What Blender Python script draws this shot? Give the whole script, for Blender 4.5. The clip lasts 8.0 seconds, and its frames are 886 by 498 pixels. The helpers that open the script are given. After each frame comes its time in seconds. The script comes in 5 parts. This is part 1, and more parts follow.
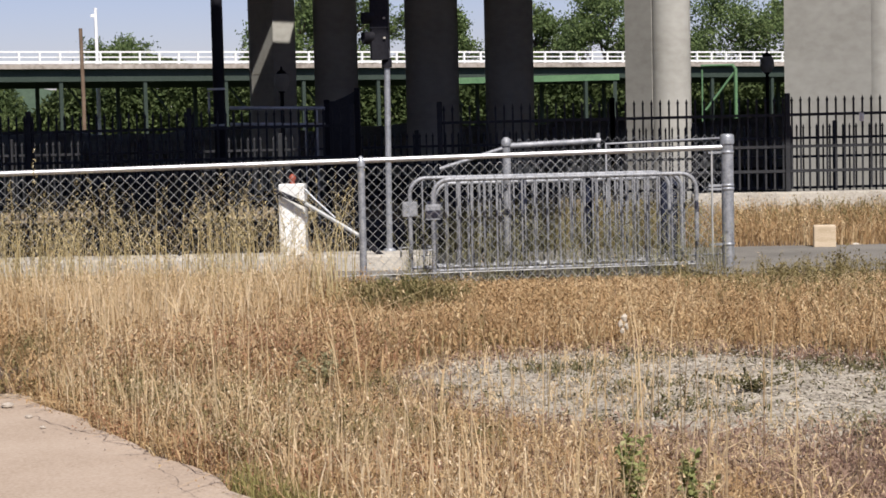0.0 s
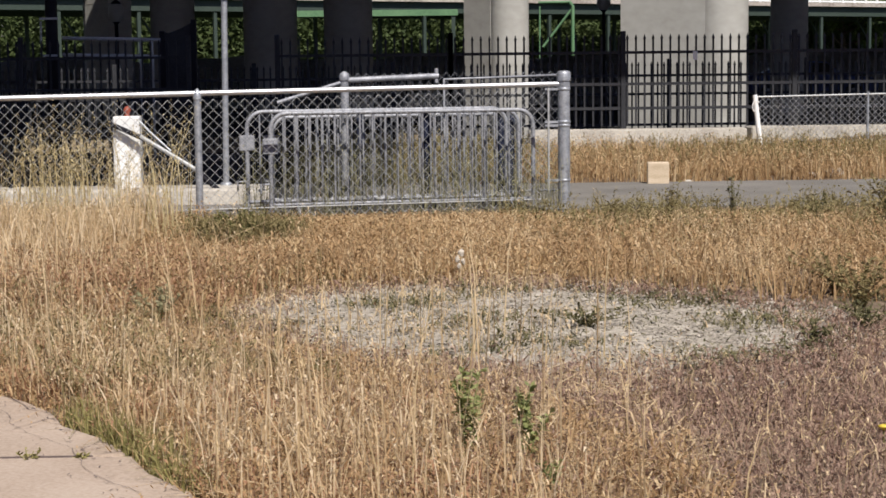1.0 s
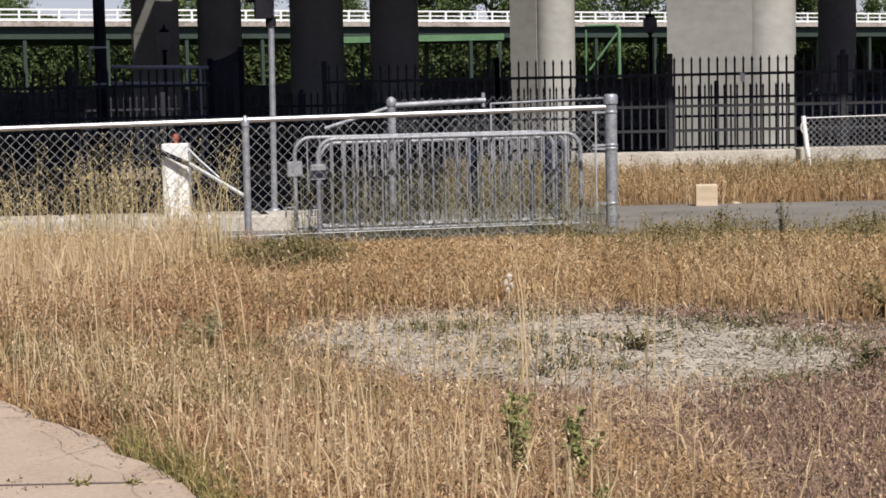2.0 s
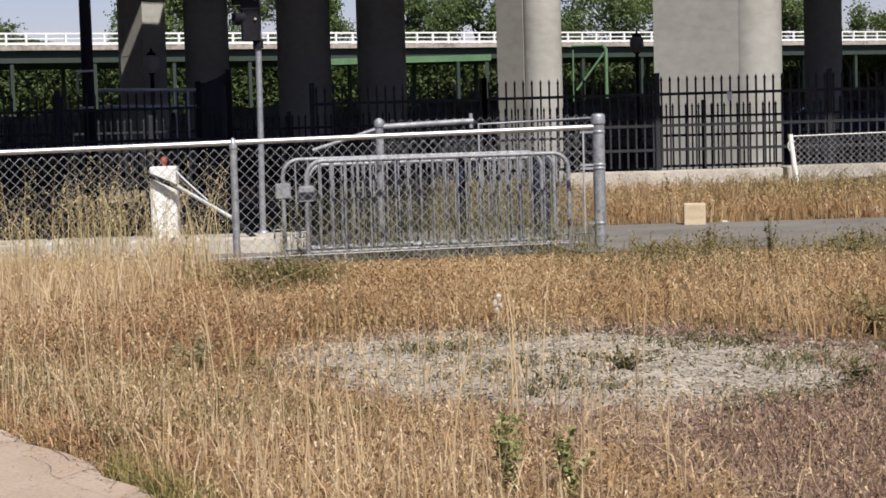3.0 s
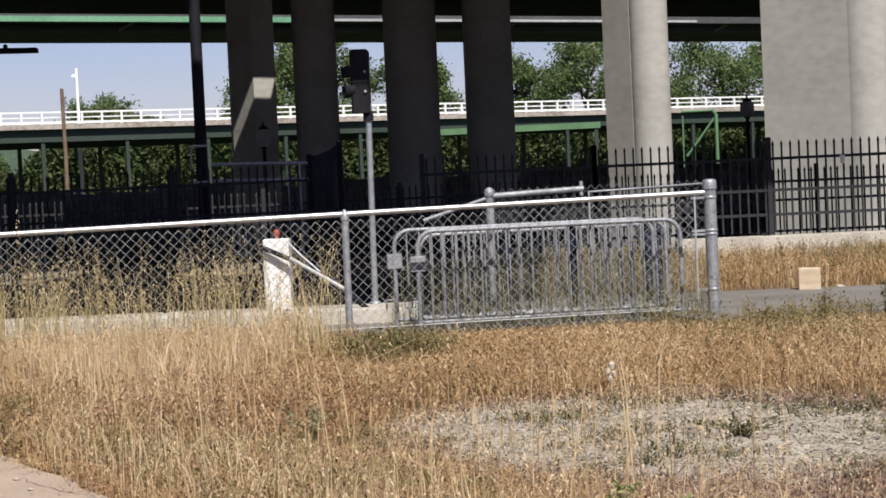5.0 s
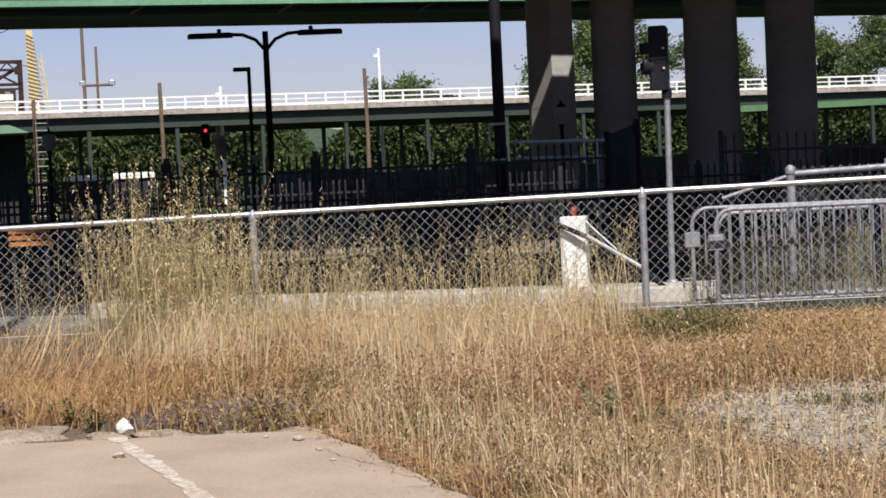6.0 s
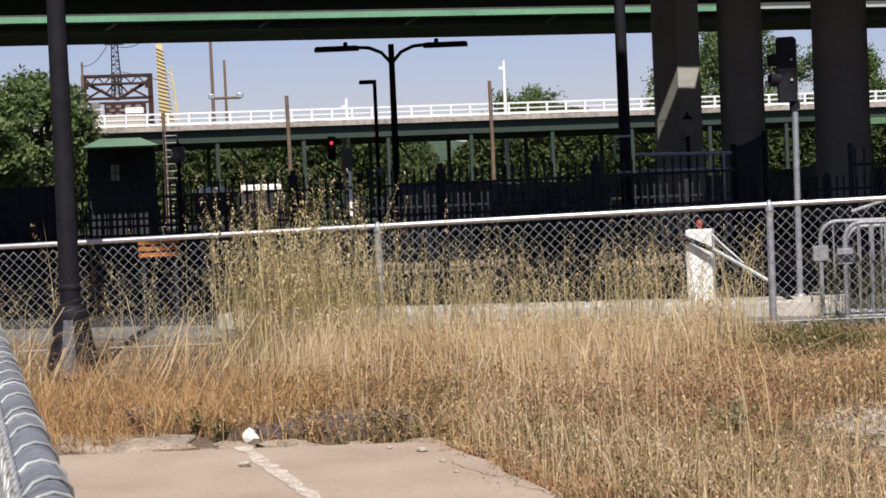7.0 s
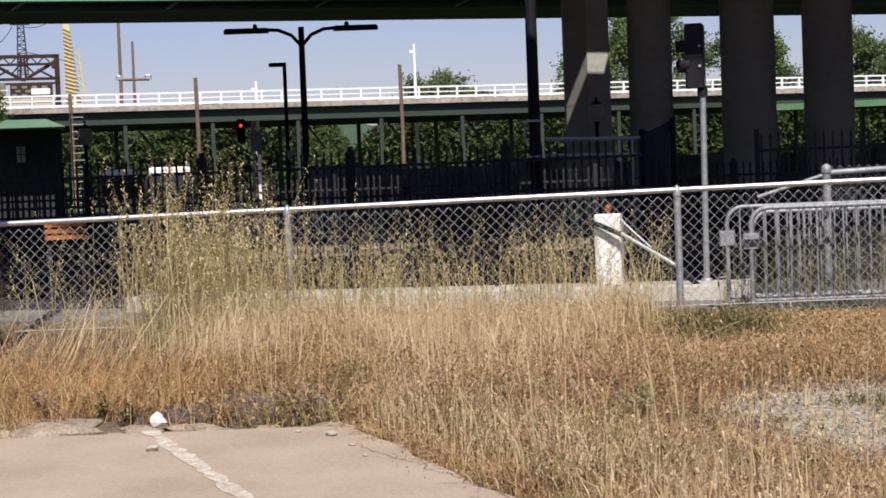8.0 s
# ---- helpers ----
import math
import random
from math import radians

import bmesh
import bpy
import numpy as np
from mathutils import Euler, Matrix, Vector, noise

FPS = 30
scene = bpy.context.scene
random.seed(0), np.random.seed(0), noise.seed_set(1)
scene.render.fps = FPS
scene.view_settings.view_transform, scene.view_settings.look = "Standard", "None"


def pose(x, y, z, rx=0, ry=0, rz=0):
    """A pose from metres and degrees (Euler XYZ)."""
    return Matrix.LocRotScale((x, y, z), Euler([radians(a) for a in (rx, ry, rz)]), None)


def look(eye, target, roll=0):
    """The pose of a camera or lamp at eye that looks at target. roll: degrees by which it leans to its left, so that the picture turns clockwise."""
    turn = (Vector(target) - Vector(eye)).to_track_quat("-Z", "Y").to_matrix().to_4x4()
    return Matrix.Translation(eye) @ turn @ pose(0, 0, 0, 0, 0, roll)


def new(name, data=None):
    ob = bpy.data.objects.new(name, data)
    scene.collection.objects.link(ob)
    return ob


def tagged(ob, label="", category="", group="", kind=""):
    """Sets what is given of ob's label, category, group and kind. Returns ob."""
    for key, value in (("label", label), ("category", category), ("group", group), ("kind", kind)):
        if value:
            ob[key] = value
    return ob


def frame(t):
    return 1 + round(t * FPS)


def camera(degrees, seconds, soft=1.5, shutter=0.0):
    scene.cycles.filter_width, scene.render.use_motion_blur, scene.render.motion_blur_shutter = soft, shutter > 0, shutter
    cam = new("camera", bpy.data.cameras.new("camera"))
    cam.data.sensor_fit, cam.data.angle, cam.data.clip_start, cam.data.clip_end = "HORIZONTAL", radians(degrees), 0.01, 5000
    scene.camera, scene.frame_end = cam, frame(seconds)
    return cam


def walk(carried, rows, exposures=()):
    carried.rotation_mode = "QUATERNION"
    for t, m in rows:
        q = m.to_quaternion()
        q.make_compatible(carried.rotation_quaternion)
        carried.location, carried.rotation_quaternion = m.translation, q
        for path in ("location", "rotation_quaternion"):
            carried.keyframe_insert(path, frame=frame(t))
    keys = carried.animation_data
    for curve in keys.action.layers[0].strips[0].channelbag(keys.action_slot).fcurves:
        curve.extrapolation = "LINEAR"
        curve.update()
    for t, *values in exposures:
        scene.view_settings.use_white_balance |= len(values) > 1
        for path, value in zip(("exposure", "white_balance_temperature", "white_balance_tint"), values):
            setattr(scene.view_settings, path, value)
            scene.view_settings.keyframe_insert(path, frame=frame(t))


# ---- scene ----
# ---------------------------------------------------------------- camera
cam = camera(28.0, 8.0, soft=1.62)
EYE = 1.25
ROWS = [
    (0, 86.446, 1.315, 3.592),
    (0.5, 83.827, 0.64, 0.499),
    (1, 84.257, 0.63, -1.604),
    (1.5, 84.088, 1.35, -0.297),
    (1.7, 84.603, 1.18, 0.043),
    (2.8, 85.481, 1.384, -0.775),
    (3, 85.729, 1.645, -0.5),
    (3.5, 85.824, 2.239, 0.117),
    (4, 88.058, 2.19, 0.248),
    (4.5, 86.413, 2.55, -0.277),
    (5, 88.083, 2.63, 3.047),
    (5.2, 88.084, 2.748, 5.181),
    (6.3, 87.87, 2.605, 14.841),
    (6.5, 88.025, 2.619, 15.993),
    (7, 88.374, 2.504, 16.632),
    (7.5, 88.219, 2.374, 14.771),
    (8, 87.733, 2.221, 13.726),
]
walk(cam, [(t, pose(0, 0, EYE, rx, ry, rz)) for t, rx, ry, rz in ROWS], exposures=[(0.0, 0.42), (0.6, 0.36), (4.0, 0.37), (4.6, 0.40), (5.2, 0.39), (6.3, 0.35), (8.0, 0.35)])

# ---------------------------------------------------------------- light
SUN_AZ, SUN_EL = 160.0, 50.0        # compass: degrees clockwise from +y, and height
world = bpy.data.worlds.new("sky")
scene.world = world
world.use_nodes = True
wn = world.node_tree
sky = wn.nodes.new("ShaderNodeTexSky")
sky.sky_type, sky.sun_disc = "NISHITA", False
sky.sun_elevation, sky.sun_rotation = radians(SUN_EL), radians(SUN_AZ)
sky.dust_density, sky.air_density, sky.ozone_density = 0.6, 1.0, 4.0
bg = wn.nodes["Background"]
bg.inputs["Strength"].default_value = 0.075
tint = wn.nodes.new("ShaderNodeMix")
tint.data_type, tint.blend_type = "RGBA", "MULTIPLY"
tint.inputs["Factor"].default_value = 1.0
tint.inputs[7].default_value = (1.07, 0.892, 1.03, 1)
wn.links.new(sky.outputs["Color"], tint.inputs[6])
wn.links.new(tint.outputs[2], bg.inputs["Color"])
sun = new("sun", bpy.data.lights.new("sun", "SUN"))
sun.data.energy, sun.data.angle, sun.data.color = 4.9, radians(0.5), (1.0, 0.94, 0.87)
to_sun = Vector((math.sin(radians(SUN_AZ)) * math.cos(radians(SUN_EL)), math.cos(radians(SUN_AZ)) * math.cos(radians(SUN_EL)), math.sin(radians(SUN_EL))))
sun.matrix_world = look(to_sun * 50, (0, 0, 0))


# ---------------------------------------------------------------- materials
def mat(name, stops, rough=0.7, metal=0.0, scale=6.0, fine=60.0, bump=0.15, island=False, objects=False, spec=0.4, stretch=(1, 1, 1), depth=0.01):
    """A surface whose colour runs through the stops by noise at two scales, or by a chance for every island or object."""
    m = bpy.data.materials.new(name)
    m.use_nodes = True
    nt = m.node_tree
    b = nt.nodes["Principled BSDF"]
    b.inputs["Roughness"].default_value, b.inputs["Metallic"].default_value = rough, metal
    b.inputs["Specular IOR Level"].default_value = spec
    mp = nt.nodes.new("ShaderNodeMapping")
    mp.inputs["Scale"].default_value = stretch
    geo = nt.nodes.new("ShaderNodeNewGeometry")
    nt.links.new(geo.outputs["Position"], mp.inputs["Vector"])
    n1 = nt.nodes.new("ShaderNodeTexNoise")
    n1.inputs["Scale"].default_value, n1.inputs["Detail"].default_value = scale, 5.0
    n2 = nt.nodes.new("ShaderNodeTexNoise")
    n2.inputs["Scale"].default_value, n2.inputs["Detail"].default_value = fine, 3.0
    for n in (n1, n2):
        nt.links.new(mp.outputs["Vector"], n.inputs["Vector"])
    mix = nt.nodes.new("ShaderNodeMath")
    mix.operation = "MULTIPLY_ADD"
    add = nt.nodes.new("ShaderNodeMath")
    add.operation = "ADD"
    nt.links.new(n1.outputs["Fac"], add.inputs[0])
    nt.links.new(n2.outputs["Fac"], add.inputs[1])
    nt.links.new(add.outputs[0], mix.inputs[0])
    mix.inputs[1].default_value, mix.inputs[2].default_value = 1.3, -0.8
    source = mix.outputs[0]
    if island or objects:
        chance = geo.outputs["Random Per Island"]
        if objects:
            chance = nt.nodes.new("ShaderNodeObjectInfo").outputs["Random"]
        both = nt.nodes.new("ShaderNodeMix")
        both.inputs["Factor"].default_value = 0.6 if island else 0.4
        nt.links.new(source, both.inputs["A"])
        nt.links.new(chance, both.inputs["B"])
        source = both.outputs["Result"]
    ramp = nt.nodes.new("ShaderNodeValToRGB")
    els = ramp.color_ramp.elements
    while len(els) < len(stops):
        els.new(0.5)
    for i, c in enumerate(stops):
        els[i].position = 0.15 + 0.7 * i / max(1, len(stops) - 1)
        els[i].color = (*c, 1)
    nt.links.new(source, ramp.inputs["Fac"])
    nt.links.new(ramp.outputs["Color"], b.inputs["Base Color"])
    if bump:
        bp = nt.nodes.new("ShaderNodeBump")
        bp.inputs["Strength"].default_value, bp.inputs["Distance"].default_value = bump, depth
        nt.links.new(n2.outputs["Fac"], bp.inputs["Height"])
        nt.links.new(bp.outputs["Normal"], b.inputs["Normal"])
    return m


def leafy(m, share=0.35):
    """Lets some light through thin blades and leaves."""
    nt = m.node_tree
    b, out = nt.nodes["Principled BSDF"], nt.nodes["Material Output"]
    tr = nt.nodes.new("ShaderNodeBsdfTranslucent")
    sh = nt.nodes.new("ShaderNodeMixShader")
    sh.inputs["Fac"].default_value = share
    nt.links.new(b.inputs["Base Color"].links[0].from_socket, tr.inputs["Color"])
    nt.links.new(b.outputs[0], sh.inputs[1])
    nt.links.new(tr.outputs[0], sh.inputs[2])
    nt.links.new(sh.outputs[0], out.inputs["Surface"])
    return m


M_DIRT = mat("dry_soil", [(0.09, 0.065, 0.045), (0.16, 0.12, 0.085), (0.23, 0.18, 0.13)], 0.95, scale=1.5, fine=40, bump=0.6, depth=0.03, spec=0.1)
M_PALE = mat("pale_dry_mud", [(0.20, 0.175, 0.135), (0.40, 0.36, 0.295), (0.54, 0.49, 0.41)], 0.95, scale=5, fine=45, bump=0.8, depth=0.03, spec=0.1)
M_CONC = mat("path_concrete", [(0.315, 0.246, 0.187), (0.385, 0.305, 0.238), (0.43, 0.35, 0.28)], 0.9, scale=1.6, fine=80, bump=0.2, spec=0.2)
M_KERB = mat("kerb_concrete", [(0.34, 0.31, 0.27), (0.46, 0.43, 0.38), (0.55, 0.52, 0.46)], 0.9, scale=3, fine=50, bump=0.3, spec=0.2)
M_PIER = mat("pier_concrete", [(0.325, 0.318, 0.292), (0.37, 0.363, 0.336), (0.405, 0.40, 0.374)], 0.85, scale=0.7, fine=6.0, bump=0.1, spec=0.2, stretch=(0.8, 0.8, 1.3), depth=0.02)
# near-black concrete: the shade under the bridges is put into the colour
M_DECK = mat("shade_dark_concrete", [(0.06, 0.06, 0.062), (0.09, 0.09, 0.09)], 0.9, scale=0.3, fine=5, bump=0.1, spec=0.1)
M_ASPH = mat("asphalt", [(0.13, 0.122, 0.11), (0.18, 0.17, 0.155), (0.225, 0.212, 0.192)], 0.9, scale=1.2, fine=90, bump=0.4, spec=0.2)
# ballast darkened so that its colour carries the viaduct's shade
M_BALL = mat("shade_dark_ballast", [(0.03, 0.031, 0.032), (0.055, 0.055, 0.056)], 0.95, scale=2, fine=20, bump=0.5, depth=0.05, spec=0.1)
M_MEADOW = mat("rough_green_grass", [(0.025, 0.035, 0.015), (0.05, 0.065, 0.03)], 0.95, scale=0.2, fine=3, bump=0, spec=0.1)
M_GALV = mat("galvanised_steel", [(0.26, 0.275, 0.30), (0.36, 0.38, 0.41), (0.46, 0.48, 0.51)], 0.5, 0.6, scale=12, fine=60, bump=0.05)
M_WIRE = mat("galvanised_wire", [(0.36, 0.37, 0.375), (0.50, 0.51, 0.51)], 0.55, 0.3, scale=12, fine=60, bump=0)
M_DULL = mat("dull_grey_steel", [(0.17, 0.18, 0.20), (0.28, 0.29, 0.315), (0.38, 0.39, 0.415)], 0.6, 0.4, scale=14, fine=70, bump=0.05)
M_RAIL = mat("bright_rail_steel", [(0.55, 0.56, 0.59), (0.70, 0.71, 0.73)], 0.40, 0.75, scale=12, fine=60, bump=0.03)
M_FASC = mat("stained_fascia", [(0.12, 0.105, 0.09), (0.19, 0.172, 0.152), (0.24, 0.218, 0.195)], 0.9, scale=0.25, fine=3, bump=0.1)
M_PARAPET = mat("stained_tan_concrete", [(0.20, 0.172, 0.145), (0.33, 0.29, 0.25), (0.42, 0.375, 0.33)], 0.9, scale=0.25, fine=3, bump=0.1)
M_RUBBLE = mat("dirty_concrete", [(0.16, 0.12, 0.085), (0.27, 0.215, 0.16), (0.36, 0.30, 0.24)], 0.95, scale=7, fine=60, bump=0.5)
M_NAVY = mat("navy_paint", [(0.012, 0.016, 0.035), (0.022, 0.028, 0.055)], 0.6, scale=6, bump=0.1, spec=0.2)
M_TAN = mat("tan_dirt", [(0.13, 0.10, 0.07), (0.22, 0.175, 0.12), (0.28, 0.23, 0.165)], 0.95, scale=1.0, fine=12, bump=0.4, depth=0.03, spec=0.1)
M_ORANGE = mat("orange_barricade_paint", [(0.20, 0.07, 0.02), (0.36, 0.13, 0.03), (0.48, 0.17, 0.03)], 0.7, scale=14, bump=0.05)
M_BEIGE = mat("beige_panel", [(0.42, 0.37, 0.30), (0.52, 0.47, 0.40)], 0.8, scale=0.6, fine=6, bump=0.05)
M_MINT = mat("mint_roof_paint", [(0.11, 0.19, 0.125), (0.15, 0.25, 0.165)], 0.7, scale=0.5, fine=5, bump=0)
M_YELLOW = mat("yellow_petals", [(0.6, 0.45, 0.05), (0.7, 0.55, 0.08)], 0.6, bump=0)
M_BLACK = mat("black_paint", [(0.026, 0.027, 0.031), (0.044, 0.045, 0.050)], 0.75, scale=4, fine=40, bump=0.05, spec=0.15)
M_LAMP = mat("black_lamp_paint", [(0.010, 0.010, 0.014), (0.018, 0.018, 0.023)], 0.65, scale=4, fine=40, bump=0.05, spec=0.12)
M_GREYPAINT = mat("highlight_grey_paint", [(0.04, 0.042, 0.05), (0.09, 0.093, 0.105), (0.16, 0.16, 0.17)], 0.45, scale=8, fine=50, bump=0.1)
M_WHITE = mat("white_paint", [(0.72, 0.72, 0.70), (0.82, 0.82, 0.80)], 0.5, scale=4, fine=40, bump=0.05)
M_RED = mat("red_plastic", [(0.22, 0.05, 0.03), (0.30, 0.08, 0.05)], 0.5, bump=0)
M_RUST = mat("rust_red_steel", [(0.022, 0.008, 0.006), (0.05, 0.017, 0.013)], 0.8, scale=1, fine=8, bump=0.1)
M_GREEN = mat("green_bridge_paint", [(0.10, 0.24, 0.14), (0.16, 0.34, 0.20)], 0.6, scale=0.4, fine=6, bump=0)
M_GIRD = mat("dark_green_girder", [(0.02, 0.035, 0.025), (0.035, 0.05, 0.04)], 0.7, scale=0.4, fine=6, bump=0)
M_YEL = mat("pale_yellow_steel", [(0.55, 0.44, 0.20), (0.66, 0.55, 0.28)], 0.6, scale=1, bump=0)
M_WOOD = mat("weathered_plywood", [(0.42, 0.33, 0.22), (0.52, 0.42, 0.30), (0.58, 0.48, 0.36)], 0.8, scale=4, fine=50, bump=0.15, stretch=(1, 1, 5))
M_POLE = mat("brown_timber", [(0.12, 0.08, 0.05), (0.2, 0.14, 0.1)], 0.9, scale=3, fine=30, bump=0.3)
M_STONE = mat("stone", [(0.3, 0.26, 0.22), (0.45, 0.40, 0.34)], 0.9, scale=8, fine=60, bump=0.4)
M_BARK = mat("bark", [(0.06, 0.045, 0.035), (0.12, 0.09, 0.07)], 0.9, scale=3, fine=20, bump=0.5)
M_HILL = mat("far_woods", [(0.03, 0.05, 0.03), (0.06, 0.09, 0.06)], 0.95, scale=0.02, fine=0.3, bump=0)
M_STRAW = leafy(mat("straw", [(0.34, 0.235, 0.125), (0.60, 0.45, 0.265), (0.72, 0.57, 0.37), (0.52, 0.40, 0.22)], 0.6, scale=0.8, bump=0, island=True, spec=0.25))
M_BLEACHED = leafy(mat("bleached_straw", [(0.55, 0.42, 0.25), (0.70, 0.56, 0.37), (0.80, 0.68, 0.49)], 0.55, scale=0.8, bump=0, island=True, spec=0.3))
M_GOLD = leafy(mat("golden_grass", [(0.22, 0.14, 0.07), (0.43, 0.28, 0.145), (0.55, 0.385, 0.215), (0.40, 0.30, 0.15)], 0.65, scale=0.8, bump=0, island=True, spec=0.2))
M_ORANGESTRAW = leafy(mat("orange_straw", [(0.26, 0.145, 0.065), (0.48, 0.30, 0.14), (0.64, 0.45, 0.24)], 0.65, scale=1.5, bump=0, island=True, spec=0.2))
M_RUSTWEED = leafy(mat("russet_weeds", [(0.22, 0.115, 0.065), (0.40, 0.23, 0.135), (0.52, 0.34, 0.215)], 0.7, scale=1.0, bump=0, island=True, spec=0.15))
M_OLIVE = leafy(mat("olive_oats", [(0.32, 0.26, 0.125), (0.56, 0.47, 0.26), (0.76, 0.66, 0.43)], 0.65, scale=1.5, bump=0, island=True, spec=0.2))
M_MAUVE = leafy(mat("withered_weeds", [(0.16, 0.10, 0.078), (0.31, 0.205, 0.158), (0.42, 0.30, 0.228), (0.38, 0.295, 0.205)], 0.8, scale=1.0, bump=0, island=True, spec=0.1))
M_OLIVEWEED = leafy(mat("olive_weeds", [(0.13, 0.11, 0.05), (0.26, 0.22, 0.105), (0.38, 0.31, 0.165)], 0.8, scale=2, bump=0, island=True, spec=0.1))
M_GREYGREEN = leafy(mat("grey_green_weed", [(0.17, 0.165, 0.09), (0.30, 0.29, 0.165), (0.42, 0.39, 0.25)], 0.8, scale=3, bump=0, island=True, spec=0.1))
M_TURF = leafy(mat("green_grass", [(0.15, 0.14, 0.05), (0.29, 0.265, 0.10), (0.44, 0.38, 0.18)], 0.7, scale=2, bump=0, island=True, spec=0.2))
M_WEED = leafy(mat("green_weed", [(0.16, 0.19, 0.07), (0.29, 0.32, 0.125), (0.44, 0.44, 0.21)], 0.6, scale=4, bump=0, island=True, spec=0.3))
M_DUSTY = leafy(mat("dusty_green_shrub", [(0.07, 0.07, 0.035), (0.17, 0.16, 0.08), (0.30, 0.26, 0.15)], 0.8, scale=3, bump=0, island=True, spec=0.1))
M_LEAF = leafy(mat("tree_leaves", [(0.055, 0.085, 0.03), (0.115, 0.165, 0.06), (0.20, 0.25, 0.10)], 0.6, scale=0.3, bump=0, island=True, spec=0.2))
M_FROST = mat("frosted_glass", [(0.33, 0.335, 0.32), (0.42, 0.425, 0.41)], 0.3, bump=0)
M_BLUE = mat("blue_car_paint", [(0.03, 0.05, 0.16), (0.04, 0.07, 0.2)], 0.3, bump=0)
M_LEAFGREEN = mat("bright_green_paint", [(0.07, 0.15, 0.07), (0.11, 0.21, 0.10)], 0.6, scale=0.4, fine=6, bump=0)
M_MULCH = mat("bark_mulch", [(0.065, 0.047, 0.044), (0.18, 0.138, 0.125)], 0.95, island=True, bump=0.2)
M_FLAKE = mat("pale_flakes", [(0.13, 0.11, 0.085), (0.36, 0.32, 0.265), (0.48, 0.435, 0.365)], 0.95, island=True, bump=0)
M_SHRUB = leafy(mat("dark_green_shrub", [(0.07, 0.08, 0.03), (0.15, 0.155, 0.06), (0.26, 0.25, 0.11)], 0.7, scale=3, bump=0, island=True, spec=0.1))
M_BANK = mat("shaded_bank_gravel", [(0.24, 0.24, 0.235), (0.36, 0.36, 0.35), (0.46, 0.455, 0.44)], 0.95, scale=0.8, fine=9, bump=0.5, depth=0.06, spec=0.1)
M_PALESTRIP = mat("pale_grey_fascia", [(0.30, 0.32, 0.31), (0.40, 0.42, 0.41)], 0.8, scale=0.3, fine=4, bump=0)
M_THICKET = leafy(mat("thicket_leaves", [(0.035, 0.055, 0.02), (0.075, 0.105, 0.038), (0.13, 0.165, 0.065)], 0.6, scale=0.2, bump=0, island=True, spec=0.15))
M_GLASS = mat("dark_lens", [(0.01, 0.01, 0.012), (0.02, 0.02, 0.02)], 0.15, bump=0)
M_PAINT = mat("worn_road_paint", [(0.385, 0.305, 0.238), (0.42, 0.345, 0.28), (0.58, 0.52, 0.44), (0.68, 0.63, 0.55)], 0.85, scale=18, fine=60, bump=0.1)


def glow(name, colour, strength):
    m = bpy.data.materials.new(name)
    m.use_nodes = True
    b = m.node_tree.nodes["Principled BSDF"]
    b.inputs["Base Color"].default_value = (*colour, 1)
    b.inputs["Emission Color"].default_value = (*colour, 1)
    b.inputs["Emission Strength"].default_value = strength
    return m


M_REDLAMP = glow("red_signal_light", (1.0, 0.05, 0.08), 1.2)


